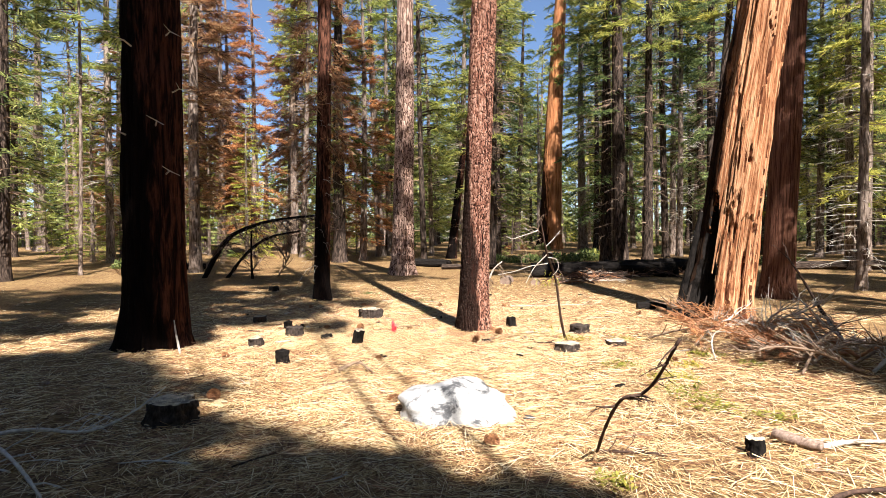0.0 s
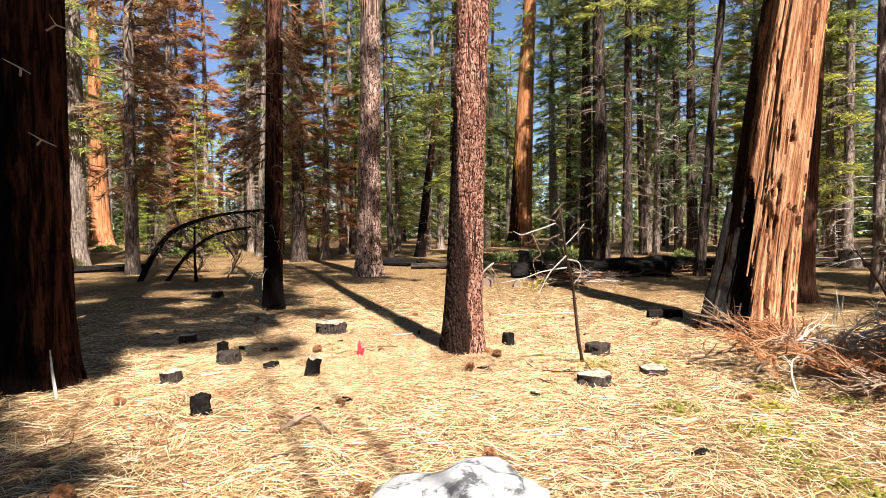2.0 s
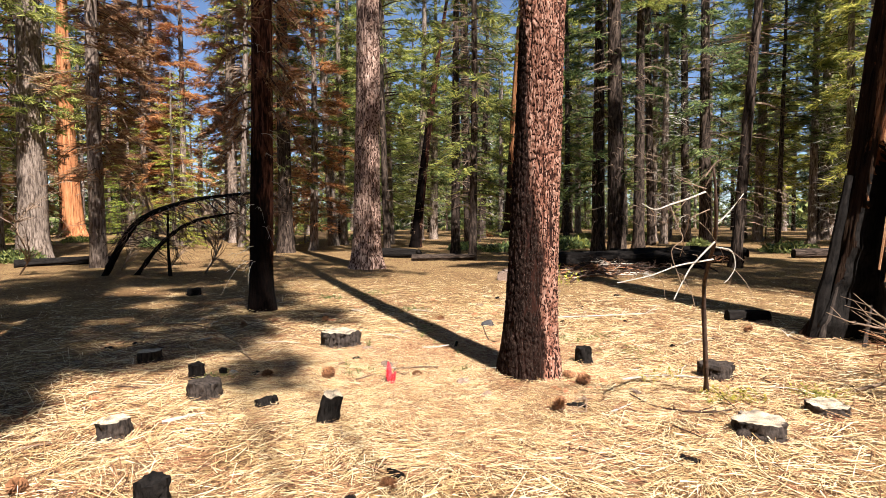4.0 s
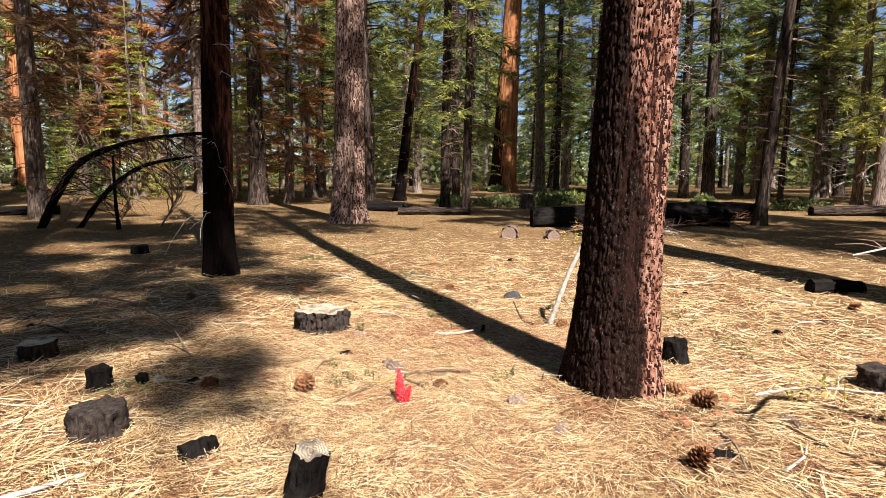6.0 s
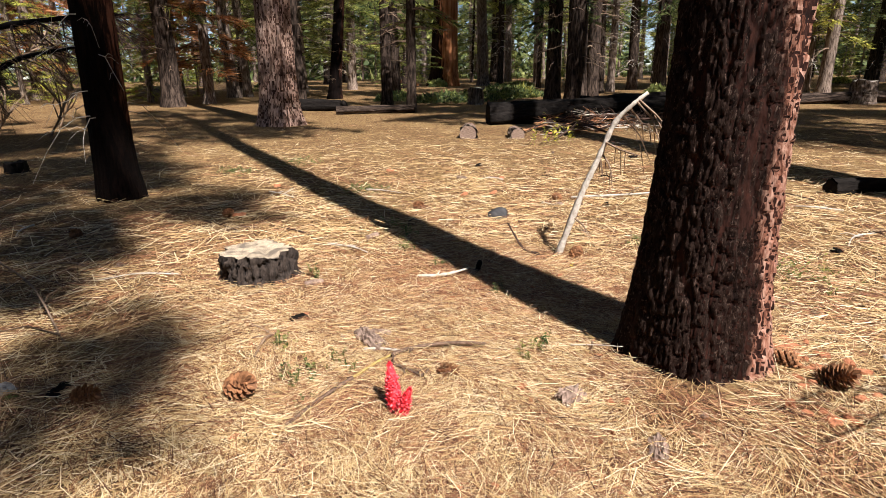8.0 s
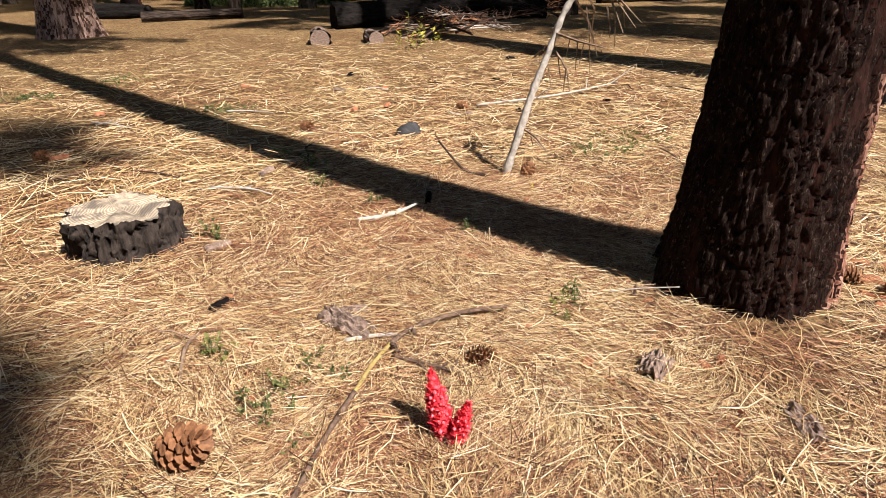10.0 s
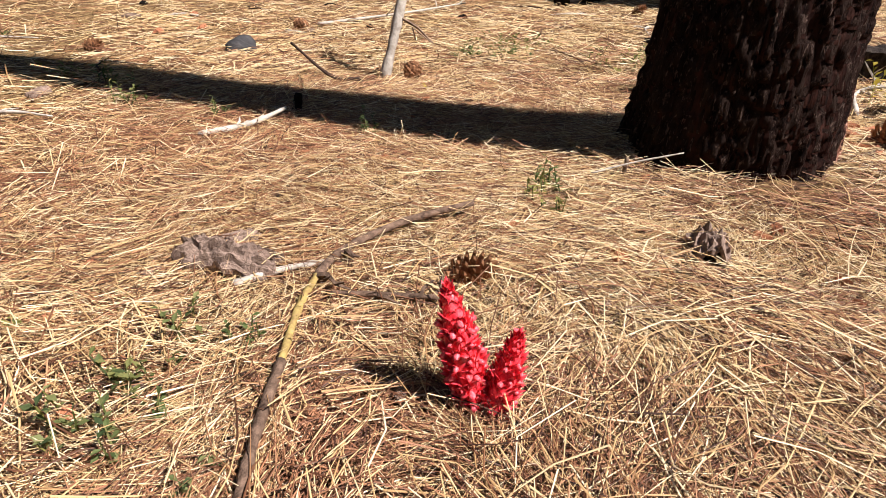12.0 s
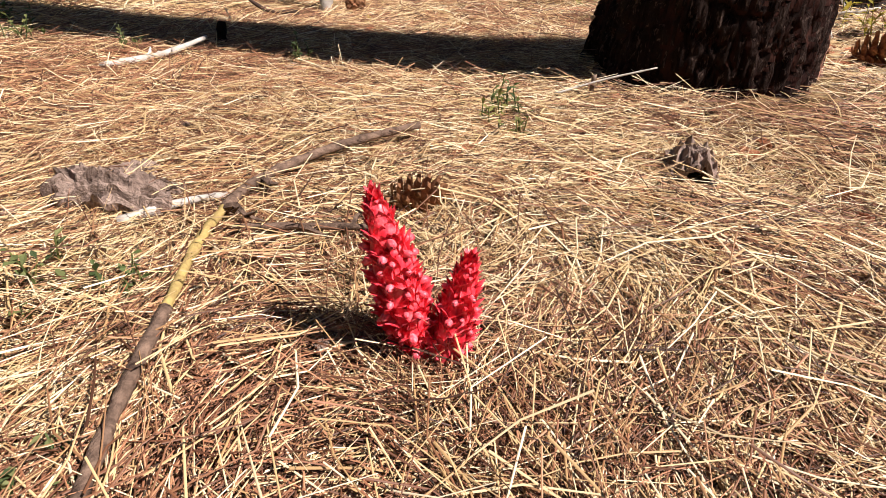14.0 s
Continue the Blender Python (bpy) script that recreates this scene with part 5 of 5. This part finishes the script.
# ---------------------------------------------------------------- cones
def cone_mesh():
    s = Soup()
    n = 60
    for i in range(n):
        f = i / n
        a = i * 2.399963
        z = 0.012 + 0.105 * f
        env = math.sin(math.pi * min(1, 0.18 + 0.8 * f)) ** 0.75
        r = 0.014 + 0.034 * env
        up = 0.35 + 0.9 * f
        o = np.array((math.cos(a), math.sin(a), 0))
        u = np.array((-math.sin(a), math.cos(a), 0))
        b = o * 0.008 + (0, 0, z)
        e = o * r + (0, 0, z + 0.018 * up)
        w = 0.008 + 0.009 * env
        m = (b + e) / 2
        dn = np.array((0, 0, -0.004))
        v = [b - u * 0.003, b + u * 0.003, m + u * w * 0.8, e + u * w * 0.6, e + o * 0.004 + (0, 0, 0.003), e - u * w * 0.6, m - u * w * 0.8, m + dn, e + dn]
        s.add(v, [(0, 1, 2, 6), (6, 2, 3, 5), (5, 3, 4), (1, 0, 7), (7, 0, 6), (1, 7, 2), (6, 5, 8, 7), (7, 8, 3, 2), (5, 4, 8), (4, 3, 8)])
    s.tube([(0, 0, 0), (0, 0, 0.06), (0, 0, 0.118)], [0.012, 0.015, 0.004], 8)
    return s.mesh("scale", M_CONE)


CONE = cone_mesh()


def pine_cone(x, y, size, rx, ry, rz, label="open brown pine cone on the needles"):
    t = thing("pine_cone", pose(x, y, gz(x, y) + 0.045 * size, 0, 0, rz) @ pose(0, 0, 0, rx, ry, 0) @ Matrix.Diagonal((size, size, size, 1)), label, "pine cone", "pine cones")
    tagged(part("scale", CONE, None, t, at=Matrix.Translation((0, 0, -0.06))), kind="stuff")


for x, y, size, rx, ry, rz in ((-1.49, 9.78, 1.2, 60, 0, 40), (0.86, 9.2, 1.15, 60, 20, 10), (0.79, 9.36, 0.9, 80, 0, 200), (0.45, 8.57, 1.1, 20, 20, 0), (0.31, 6.0, 1.1, 30, 0, 0), (-0.55, 5.6, 0.9, 70, 0, 90),
                               (0.33, 4.36, 1.1, 75, 10, 30), (-2.99, 7.6, 1.0, 60, 0, 0), (0.66, 11.1, 0.9, 80, 0, 130), (-0.12, 12.9, 0.9, 80, 0, 30), (2.9, 7.2, 0.9, 80, 0, 70), (-2.34, 5.6, 1.3, 70, 0, 20),
                               (-2.1, 9.9, 0.9, 80, 0, 70), (3.9, 11.4, 1.0, 60, 0, 20), (-0.9, 7.4, 0.8, 80, 0, 60), (1.35, 12.9, 0.9, 80, 0, 200), (-3.0, 12.6, 0.9, 70, 0, 0), (-1.9, 13.1, 0.9, 70, 0, 50)):
    pine_cone(x, y, size, rx, ry, rz)
pine_cone(-0.45, 9.6, 0.3, 80, 0, 40, "tiny pale cone on the needles")
pine_cone(-0.52, 9.62, 0.3, 80, 0, 140, "tiny brown cone on the needles")
pine_cone(-0.63, 9.72, 0.75, 85, 0, 60, "crushed brown cone behind the snow plant")


# ---------------------------------------------------------------- low plants
def herb(x, y, size, n, mat, label, seed, tall=1.0, group="low herbs", name="herb", category="herb", leaf=None):
    rng = random.Random(seed)
    s = Soup()
    v, f = [], []
    for i in range(n):
        a, d = rng.uniform(0, 6.28), size * rng.uniform(0.05, 0.6)
        p = np.array((math.cos(a) * d, math.sin(a) * d, 0))
        p[2] = gz(x + p[0], y + p[1]) - gz(x, y)
        h = size * tall * rng.uniform(0.15, 0.75)
        tip = p + np.array((rng.uniform(-0.2, 0.2) * size, rng.uniform(-0.2, 0.2) * size, h))
        s.tube([p, (p + tip) / 2, tip], [0.0022, 0.0018, 0.001], 3, False)
        for k in range(5):
            b = p + (tip - p) * (0.35 + 0.16 * k)
            w = np.array((rng.uniform(-1, 1), rng.uniform(-1, 1), rng.uniform(-0.1, 0.6)))
            w = w / np.linalg.norm(w) * (leaf or size) * rng.uniform(0.12, 0.24)
            q = np.cross(w, (rng.uniform(-0.3, 0.3), rng.uniform(-0.3, 0.3), 1))
            q = q / (np.linalg.norm(q) + 1e-9) * np.linalg.norm(w) * 0.27
            m = b + w * 0.5 + (0, 0, (leaf or size) * 0.02)
            j = len(v)
            v += [b, m + q, b + w, m - q, m - (0, 0, (leaf or size) * 0.015)]
            f += [(j, j + 1, j + 4), (j + 1, j + 2, j + 4), (j + 2, j + 3, j + 4), (j + 3, j, j + 4)]
    t = thing(name, pose(x, y, gz(x, y)), label, category, group)
    tagged(part("leaf", mesh("leaf", v, f, mat), None, t), kind="stuff")
    tagged(part("stem", s.mesh("stem", mat), None, t), kind="stuff")


HERBS = [(-0.19, 9.83, 0.1), (-0.24, 9.78, 0.08), (-1.09, 9.97, 0.1), (-1.02, 9.86, 0.08), (-1.19, 9.92, 0.1), (-1.29, 9.89, 0.1), (-1.23, 9.66, 0.08), (-1.24, 9.8, 0.09), (-0.12, 9.86, 0.11), (-0.41, 12.37, 0.16), (-0.38, 11.98, 0.16), (-0.44, 11.65, 0.14), (-0.78, 9.74, 0.05), (-0.3, 11.2, 0.12), (-0.1, 10.6, 0.1), (-1.15, 11.2, 0.14), (-1.35, 10.2, 0.12)]
for i, (x, y, size) in enumerate(HERBS):
    herb(x, y, size, 9, M_HERB, "small dusty-green herb among the needles", 700 + i)
for i, (x, y, w) in enumerate(((-0.54, 14.0, 0.5), (-1.2, 16.3, 0.7), (-2.1, 15.7, 0.5), (1.8, 11.3, 0.5), (1.4, 11.2, 0.4), (1.8, 10.4, 0.6), (-2.6, 10.0, 0.3))):
    herb(x, y, w, 50, M_HERB, "patch of low green herbs", 740 + i, 0.16, leaf=0.14)
for i, (x, y, w) in enumerate(((2.46, 5.82, 0.55), (2.5, 5.3, 0.5), (1.1, 3.7, 0.25), (3.45, 7.6, 0.45), (3.86, 7.1, 0.25), (2.6, 6.4, 0.5), (2.2, 7.0, 0.45), (3.0, 7.0, 0.35), (2.0, 8.7, 0.5), (2.8, 8.7, 0.4), (2.9, 5.0, 0.35))):
    herb(x, y, w, 60, M_LIME, "patch of yellow-green ground cover", 760 + i, 0.14, leaf=0.2)
herb(3.1, 17.1, 0.75, 14, M_YELLOWGREEN, "small yellow-green seedling at the clearing's edge", 790, 1.0, leaf=0.4)
herb(0.53, 10.9, 0.06, 8, M_YELLOW, "tuft of bright yellow lichen", 791, 0.7)
herb(1.62, 9.3, 0.5, 12, M_LIME, "sparse yellow-green weed on the needles", 792, 0.5, leaf=0.2)


def shrub(x, y, r, h, mat, label, seed):
    rng = np.random.RandomState(seed)
    k = 700
    th, q = rng.uniform(0, 6.28, k), np.sqrt(rng.uniform(0, 1, k)) * r
    z = rng.uniform(0.05, 1, k) * h * np.sqrt(np.clip(1 - (q / r) ** 2, 0.05, 1))
    p = np.stack([np.cos(th) * q, np.sin(th) * q, z], 1)
    w = rng.normal(0, 1, (k, 3)) + p / r + (0, 0, 0.5)
    w = w / np.linalg.norm(w, axis=1)[:, None] * rng.uniform(0.1, 0.25, (k, 1))
    c = np.cross(w, rng.normal(0, 1, (k, 3)))
    c = c / np.linalg.norm(c, axis=1)[:, None] * 0.05
    v = np.stack([p - c, p + c, p + w], 1).reshape(-1, 3)
    t = thing("shrub", pose(x, y, gz(x, y)), label, "shrub", "low shrubs")
    tagged(part("leaf", mesh("leaf", v, np.arange(len(v)).reshape(-1, 3), mat), None, t), kind="stuff")
    s = Soup()
    for i in range(9):
        a = rng.uniform(0, 6.28)
        s.tube([(0, 0, 0), (math.cos(a) * r * 0.3, math.sin(a) * r * 0.3, h * 0.5), (math.cos(a) * r * 0.7, math.sin(a) * r * 0.7, h * 0.9)], [0.02, 0.014, 0.005], 4, False)
    tagged(part("stem", s.mesh("stem", M_TWIG), None, t), kind="stuff")


def shrubs():
    rng = random.Random(41)
    for i in range(18):
        d, a = rng.uniform(30, 60), radians(rng.uniform(-40, 42))
        shrub(d * math.sin(a), d * math.cos(a), rng.uniform(0.5, 1.2), rng.uniform(0.25, 0.55), (M_DEEP, M_HERB, M_RUST, M_DEEP)[i % 4], "low dusty shrub under the trees" if i % 4 != 2 else "low rust-brown dead shrub", 900 + i)
    for x, y, r, h in ((4.5, 30.5, 1.6, 0.7), (6.2, 31.0, 1.8, 0.8), (8.5, 33.0, 2.0, 0.8), (2.8, 32.5, 1.2, 0.6)):
        shrub(x, y, r * 0.7, h * 0.6, M_DEEP, "low dusty shrub beneath the dark firs", int(x * 10))


shrubs()


# ---------------------------------------------------------------- the snow plant
def petal_mesh():
    rows = 6
    v, f = [], []
    for i in range(rows):
        t = i / (rows - 1)
        w = 0.0076 * math.sin(math.pi * (0.18 + 0.8 * t)) ** 0.8
        y = 0.036 * t
        z = 0.007 * math.sin(math.pi * t * 0.9) - 0.004 * t * t
        v += [(-w, y, z), (0, y, z + w * 0.45), (w, y, z)]
    for i in range(rows - 1):
        for j in range(2):
            a = i * 3 + j
            f.append((a, a + 1, a + 4, a + 3))
    return mesh("bract", v, f, M_RED, True)


def bell_mesh():
    prof = [(0.001, 0.0), (0.0045, 0.001), (0.0066, 0.005), (0.0068, 0.009), (0.0055, 0.0118), (0.0032, 0.0136), (0.0006, 0.0142)]
    n = 10
    v = [(math.cos(2 * math.pi * j / n) * r, math.sin(2 * math.pi * j / n) * r, z + (0.0012 * math.cos(5 * 2 * math.pi * j / n) if k >= 4 else 0)) for k, (r, z) in enumerate(prof) for j in range(n)]
    f = [(k * n + j, k * n + (j + 1) % n, (k + 1) * n + (j + 1) % n, (k + 1) * n + j) for k in range(len(prof) - 1) for j in range(n)]
    return mesh("flower", v, f, M_PINK, True)


PETAL, BELL = petal_mesh(), bell_mesh()


def snow_spike(plant, foot, tip, r, n_bract, n_bell, seed, grow=1.0):
    """One fleshy spike: a stem with bell flowers between strap-shaped bracts."""
    rng = random.Random(seed)
    foot, tip = Vector(foot), Vector(tip)
    axis = tip - foot
    H = axis.length
    turn = axis.to_track_quat("Z", "Y").to_matrix().to_4x4()
    m = Matrix.Translation(foot) @ turn
    prof = lambda f: r * (0.42 + 0.62 * math.sin(math.pi * min(1, 0.08 + f * 0.92)) ** 0.8) * (1 - 0.35 * f ** 3)
    s = Soup()
    zs = np.linspace(-0.02, H * 0.97, 16)
    s.tube([(0, 0, z) for z in zs], [prof(max(0, z / H)) * 0.52 for z in zs], 16)
    stem = part("stem", s.mesh("stem", M_RED, True), None, plant, at=m)
    for i in range(n_bell):
        f = 0.06 + 0.72 * (i / n_bell) + rng.uniform(-0.02, 0.02)
        a = i * 2.399963 + rng.uniform(-0.2, 0.2)
        k = prof(f) * 0.4
        d = Vector((math.cos(a), math.sin(a), rng.uniform(-0.35, 0.15)))
        q = d.to_track_quat("Z", "Y").to_matrix().to_4x4()
        g = rng.uniform(0.6, 0.95) * grow
        part("flower", BELL, None, plant, at=m @ Matrix.Translation((math.cos(a) * k, math.sin(a) * k, f * H)) @ q @ Matrix.Diagonal((g * 0.85, g * 0.85, g * 1.25, 1)))
    for i in range(n_bract):
        f = (i / n_bract) ** 0.85 * 0.97
        a = i * 2.399963 + 0.7
        k = prof(f) * 0.5
        g = (1.12 - 0.42 * f) * rng.uniform(0.85, 1.2) * grow
        steep = 67 + 27 * f + rng.uniform(-12, 8) * (1 - 0.6 * f)
        q = Matrix.Rotation(a - math.pi / 2, 4, 'Z') @ Matrix.Rotation(radians(steep), 4, 'X') @ Matrix.Rotation(radians(rng.uniform(-25, 25)), 4, 'Y')
        part("bract", PETAL, None, plant, at=m @ Matrix.Translation((math.cos(a) * k, math.sin(a) * k, f * H * 0.95)) @ q @ Matrix.Diagonal((g, g, g, 1)))
    return stem


PLANT_X, PLANT_Y = -0.885, 9.5
plant = thing("snow_plant", pose(PLANT_X, PLANT_Y, gz(PLANT_X, PLANT_Y)), "bright red fleshy snow plant with two flower spikes among pine needles", "wildflower")
snow_spike(plant, (0.0, 0.0, -0.01), (-0.014, 0.048, 0.2), 0.045, 270, 60, 3)
snow_spike(plant, (-0.002, -0.03, -0.01), (0.05, -0.03, 0.122), 0.037, 190, 32, 4, 0.85)


# ---------------------------------------------------------------- needle litter
def needles(name, count, centre, spread, length, width, lift, seed, segs=2, keep=None, mat=None, curl=0.11):
    rng = np.random.RandomState(seed)
    pts = rng.normal(0, 1, (count, 2)) * spread + centre
    if keep is not None:
        pts = pts[keep(pts[:, 0], pts[:, 1])]
    free = (np.hypot(pts[:, 0] - 0.5, pts[:, 1] - 9.58) > 0.3) & (((pts[:, 0] - 0.07) / 0.55) ** 2 + ((pts[:, 1] - 5.2) / 0.42) ** 2 > 1) & (np.hypot(pts[:, 0] + 1.5, pts[:, 1] - 11.33) > 0.24)
    pts = pts[free]
    n = len(pts)
    swirl = 2 * math.pi * (fbm(pts[:, 0] * 1.3, pts[:, 1] * 1.3, 0.5, 33, 2) * 2.2) + rng.normal(0, 0.75, n)
    L = rng.uniform(length[0], length[1], n)
    pitch = rng.normal(0, 0.13, n)
    d = np.stack([np.cos(swirl) * np.cos(pitch), np.sin(swirl) * np.cos(pitch), np.sin(pitch)], 1)
    side = np.stack([-np.sin(swirl), np.cos(swirl), np.zeros(n)], 1)
    bow = rng.normal(0, curl, n)[:, None] * L[:, None] * side
    z0 = ground_z(pts[:, 0], pts[:, 1]) + lift * rng.uniform(0.1, 1.0, n) + np.abs(np.sin(pitch)) * L * 0.4
    c = np.concatenate([pts, z0[:, None]], 1)
    W = (width * rng.uniform(0.6, 1.3, n))[:, None]
    up = np.array((0, 0, 1.0))
    rings = []
    for k in range(segs + 1):
        t = k / segs
        p = c + d * ((t - 0.5) * L)[:, None] + bow * (1 - (2 * t - 1) ** 2)
        w = W * (0.95 - 0.55 * t)
        rings.append(np.stack([p - side * w * 0.5, p + up * w * 0.55, p + side * w * 0.5], 1))
    v = np.stack(rings, 1).reshape(-1, 3)
    per = 3 * (segs + 1)
    quads = []
    for k in range(segs):
        a = k * 3
        quads += [(a, a + 1, a + 4, a + 3), (a + 1, a + 2, a + 5, a + 4)]
    f = (np.arange(n)[:, None, None] * per + np.array(quads)[None]).reshape(-1, 4)
    me = bpy.data.meshes.new(name)
    me.vertices.add(len(v))
    me.vertices.foreach_set("co", v.ravel())
    me.loops.add(f.size)
    me.loops.foreach_set("vertex_index", f.ravel().astype(np.int32))
    me.polygons.add(len(f))
    me.polygons.foreach_set("loop_start", np.arange(0, f.size, 4, dtype=np.int32))
    me.polygons.foreach_set("loop_total", np.full(len(f), 4, dtype=np.int32))
    me.materials.append(mat or M_NEEDLE)
    me.update(calc_edges=True)
    me.validate()
    return tagged(part(name, me), "loose layer of dry golden pine needles", "needle litter", kind="stuff")


def sparse_spots(x, y):
    bare = np.exp(-(((x + 0.97) / 0.12) ** 2 + ((y - 9.62) / 0.1) ** 2)) + 0.9 * np.exp(-(((x - 0.25) / 0.3) ** 2 + ((y - 9.25) / 0.22) ** 2)) + 0.8 * np.exp(-(((x + 1.12) / 0.12) ** 2 + ((y - 9.55) / 0.1) ** 2))
    patch = fbm(x * 2.1, y * 2.1, 8.2, 55, 3)
    r = lattice(np.floor(x * 7919), np.floor(y * 7919), np.zeros_like(x), 3)
    return r > np.clip(bare, 0, 0.92) + np.clip((0.42 - patch) * 4, 0, 0.75)


def off_plant(near):
    def keep(x, y):
        return sparse_spots(x, y) & (np.hypot((x + 0.55) / 1.15, y - 9.85) > near * (0.8 + 0.4 * fbm(x * 3, y * 3, 2.2, 71, 2)))
    return keep


def old_far(near):
    def keep(x, y):
        return old_patches(x, y) & (np.hypot((x + 0.75) / 1.1, y - 9.6) > near)
    return keep


def old_patches(x, y):
    return (fbm(x * 2.6, y * 2.6, 4.4, 91, 3) > 0.5) & (np.hypot(x - 0.5, y - 9.6) > 0.4)


needles("needle_litter", 64000, (-0.65, 9.8), (0.62, 0.62), (0.07, 0.17), 0.0019, 0.013, 1, 2, sparse_spots)
needles("needle_litter", 38000, (-0.7, 9.75), (0.6, 0.6), (0.05, 0.14), 0.0022, 0.016, 5, 2, old_patches, M_OLDNEEDLE)
needles("needle_litter", 3200, (-0.75, 9.6), (0.6, 0.55), (0.13, 0.24), 0.003, 0.028, 6, 3, None, None, 0.2)
needles("needle_litter", 15000, (-0.3, 10.5), (0.75, 0.55), (0.06, 0.15), 0.0026, 0.018, 9, 1, None, M_OLDNEEDLE)
needles("needle_litter", 66000, (-0.4, 9.3), (1.7, 1.7), (0.1, 0.2), 0.0032, 0.014, 2, 1, off_plant(0.95))
needles("needle_litter", 20000, (-0.4, 9.3), (1.7, 1.7), (0.08, 0.16), 0.0032, 0.016, 7, 1, old_far(0.8), M_OLDNEEDLE)
needles("needle_litter", 66000, (0.0, 8.5), (4.2, 4.0), (0.14, 0.28), 0.0065, 0.018, 3, 1, off_plant(1.9))
needles("needle_litter", 22000, (0.0, 8.5), (4.5, 4.0), (0.12, 0.25), 0.0065, 0.02, 8, 1, old_far(1.9), M_OLDNEEDLE)
needles("needle_litter", 16000, (0.0, 4.6), (1.8, 1.1), (0.12, 0.2), 0.004, 0.016, 4, 1)


# small debris over the clearing
def debris():
    rng = random.Random(123)
    for i in range(70):
        x, y = rng.uniform(-4.5, 4.5), rng.uniform(3.5, 15)
        if math.hypot(x - 0.5, y - 9.6) < 0.7 or math.hypot(x + 0.88, y - 9.5) < 0.5 or math.hypot(x, y - 5.2) < 0.8:
            continue
        a, L = rng.uniform(0, 6.28), rng.uniform(0.12, 0.55)
        c, sn = math.cos(a) * L / 2, math.sin(a) * L / 2
        dark = i % 3
        fallen_branch(on_ground([(x - c, y - sn, 0.012), (x + rng.uniform(-0.04, 0.04), y + rng.uniform(-0.04, 0.04), 0.03), (x + c, y + sn, 0.015)]), rng.uniform(0.005, 0.011), 0.004, (M_TWIG, M_DARKTWIG, M_DEADWOOD)[dark],
                      ("brown dry twig on the needles", "dark dry twig on the needles", "bleached dry twig on the needles")[dark], rng.randint(0, 3), 0.12, 1000 + i, "fallen_twig", category="twig", group="fallen twigs", sides=5)
    for i in range(46):
        x, y = rng.uniform(-1.7, 0.4), rng.uniform(9.0, 10.9)
        if math.hypot(x + 0.88, y - 9.5) < 0.1 or math.hypot(x - 0.5, y - 9.6) < 0.4 or math.hypot(x + 1.26, y - 9.19) < 0.15:
            continue
        bark_chip(x, y, rng.uniform(0.015, 0.045), rng.uniform(0.01, 0.025), 0.006, (M_REDBARKCHIP, M_CHIP, M_REDBARKCHIP)[i % 3], "small bark flake among the needles", rng.uniform(0, 180), 50 + i * 1.3)
    for i in range(40):
        x, y = rng.uniform(-5, 5), rng.uniform(6, 16)
        if math.hypot(x - 0.5, y - 9.6) < 0.6 or math.hypot(x + 0.9, y - 9.5) < 0.7:
            continue
        bark_chip(x, y, rng.uniform(0.05, 0.14), rng.uniform(0.03, 0.07), 0.02, (M_CHAR, M_REDBARKCHIP, M_CHIP, M_CHAR)[i % 4], ("black chip of charred wood", "red-brown bark flake on the needles", "grey bark flake on the needles", "black chip of charred wood")[i % 4], rng.uniform(0, 180), 120 + i * 1.9)


debris()
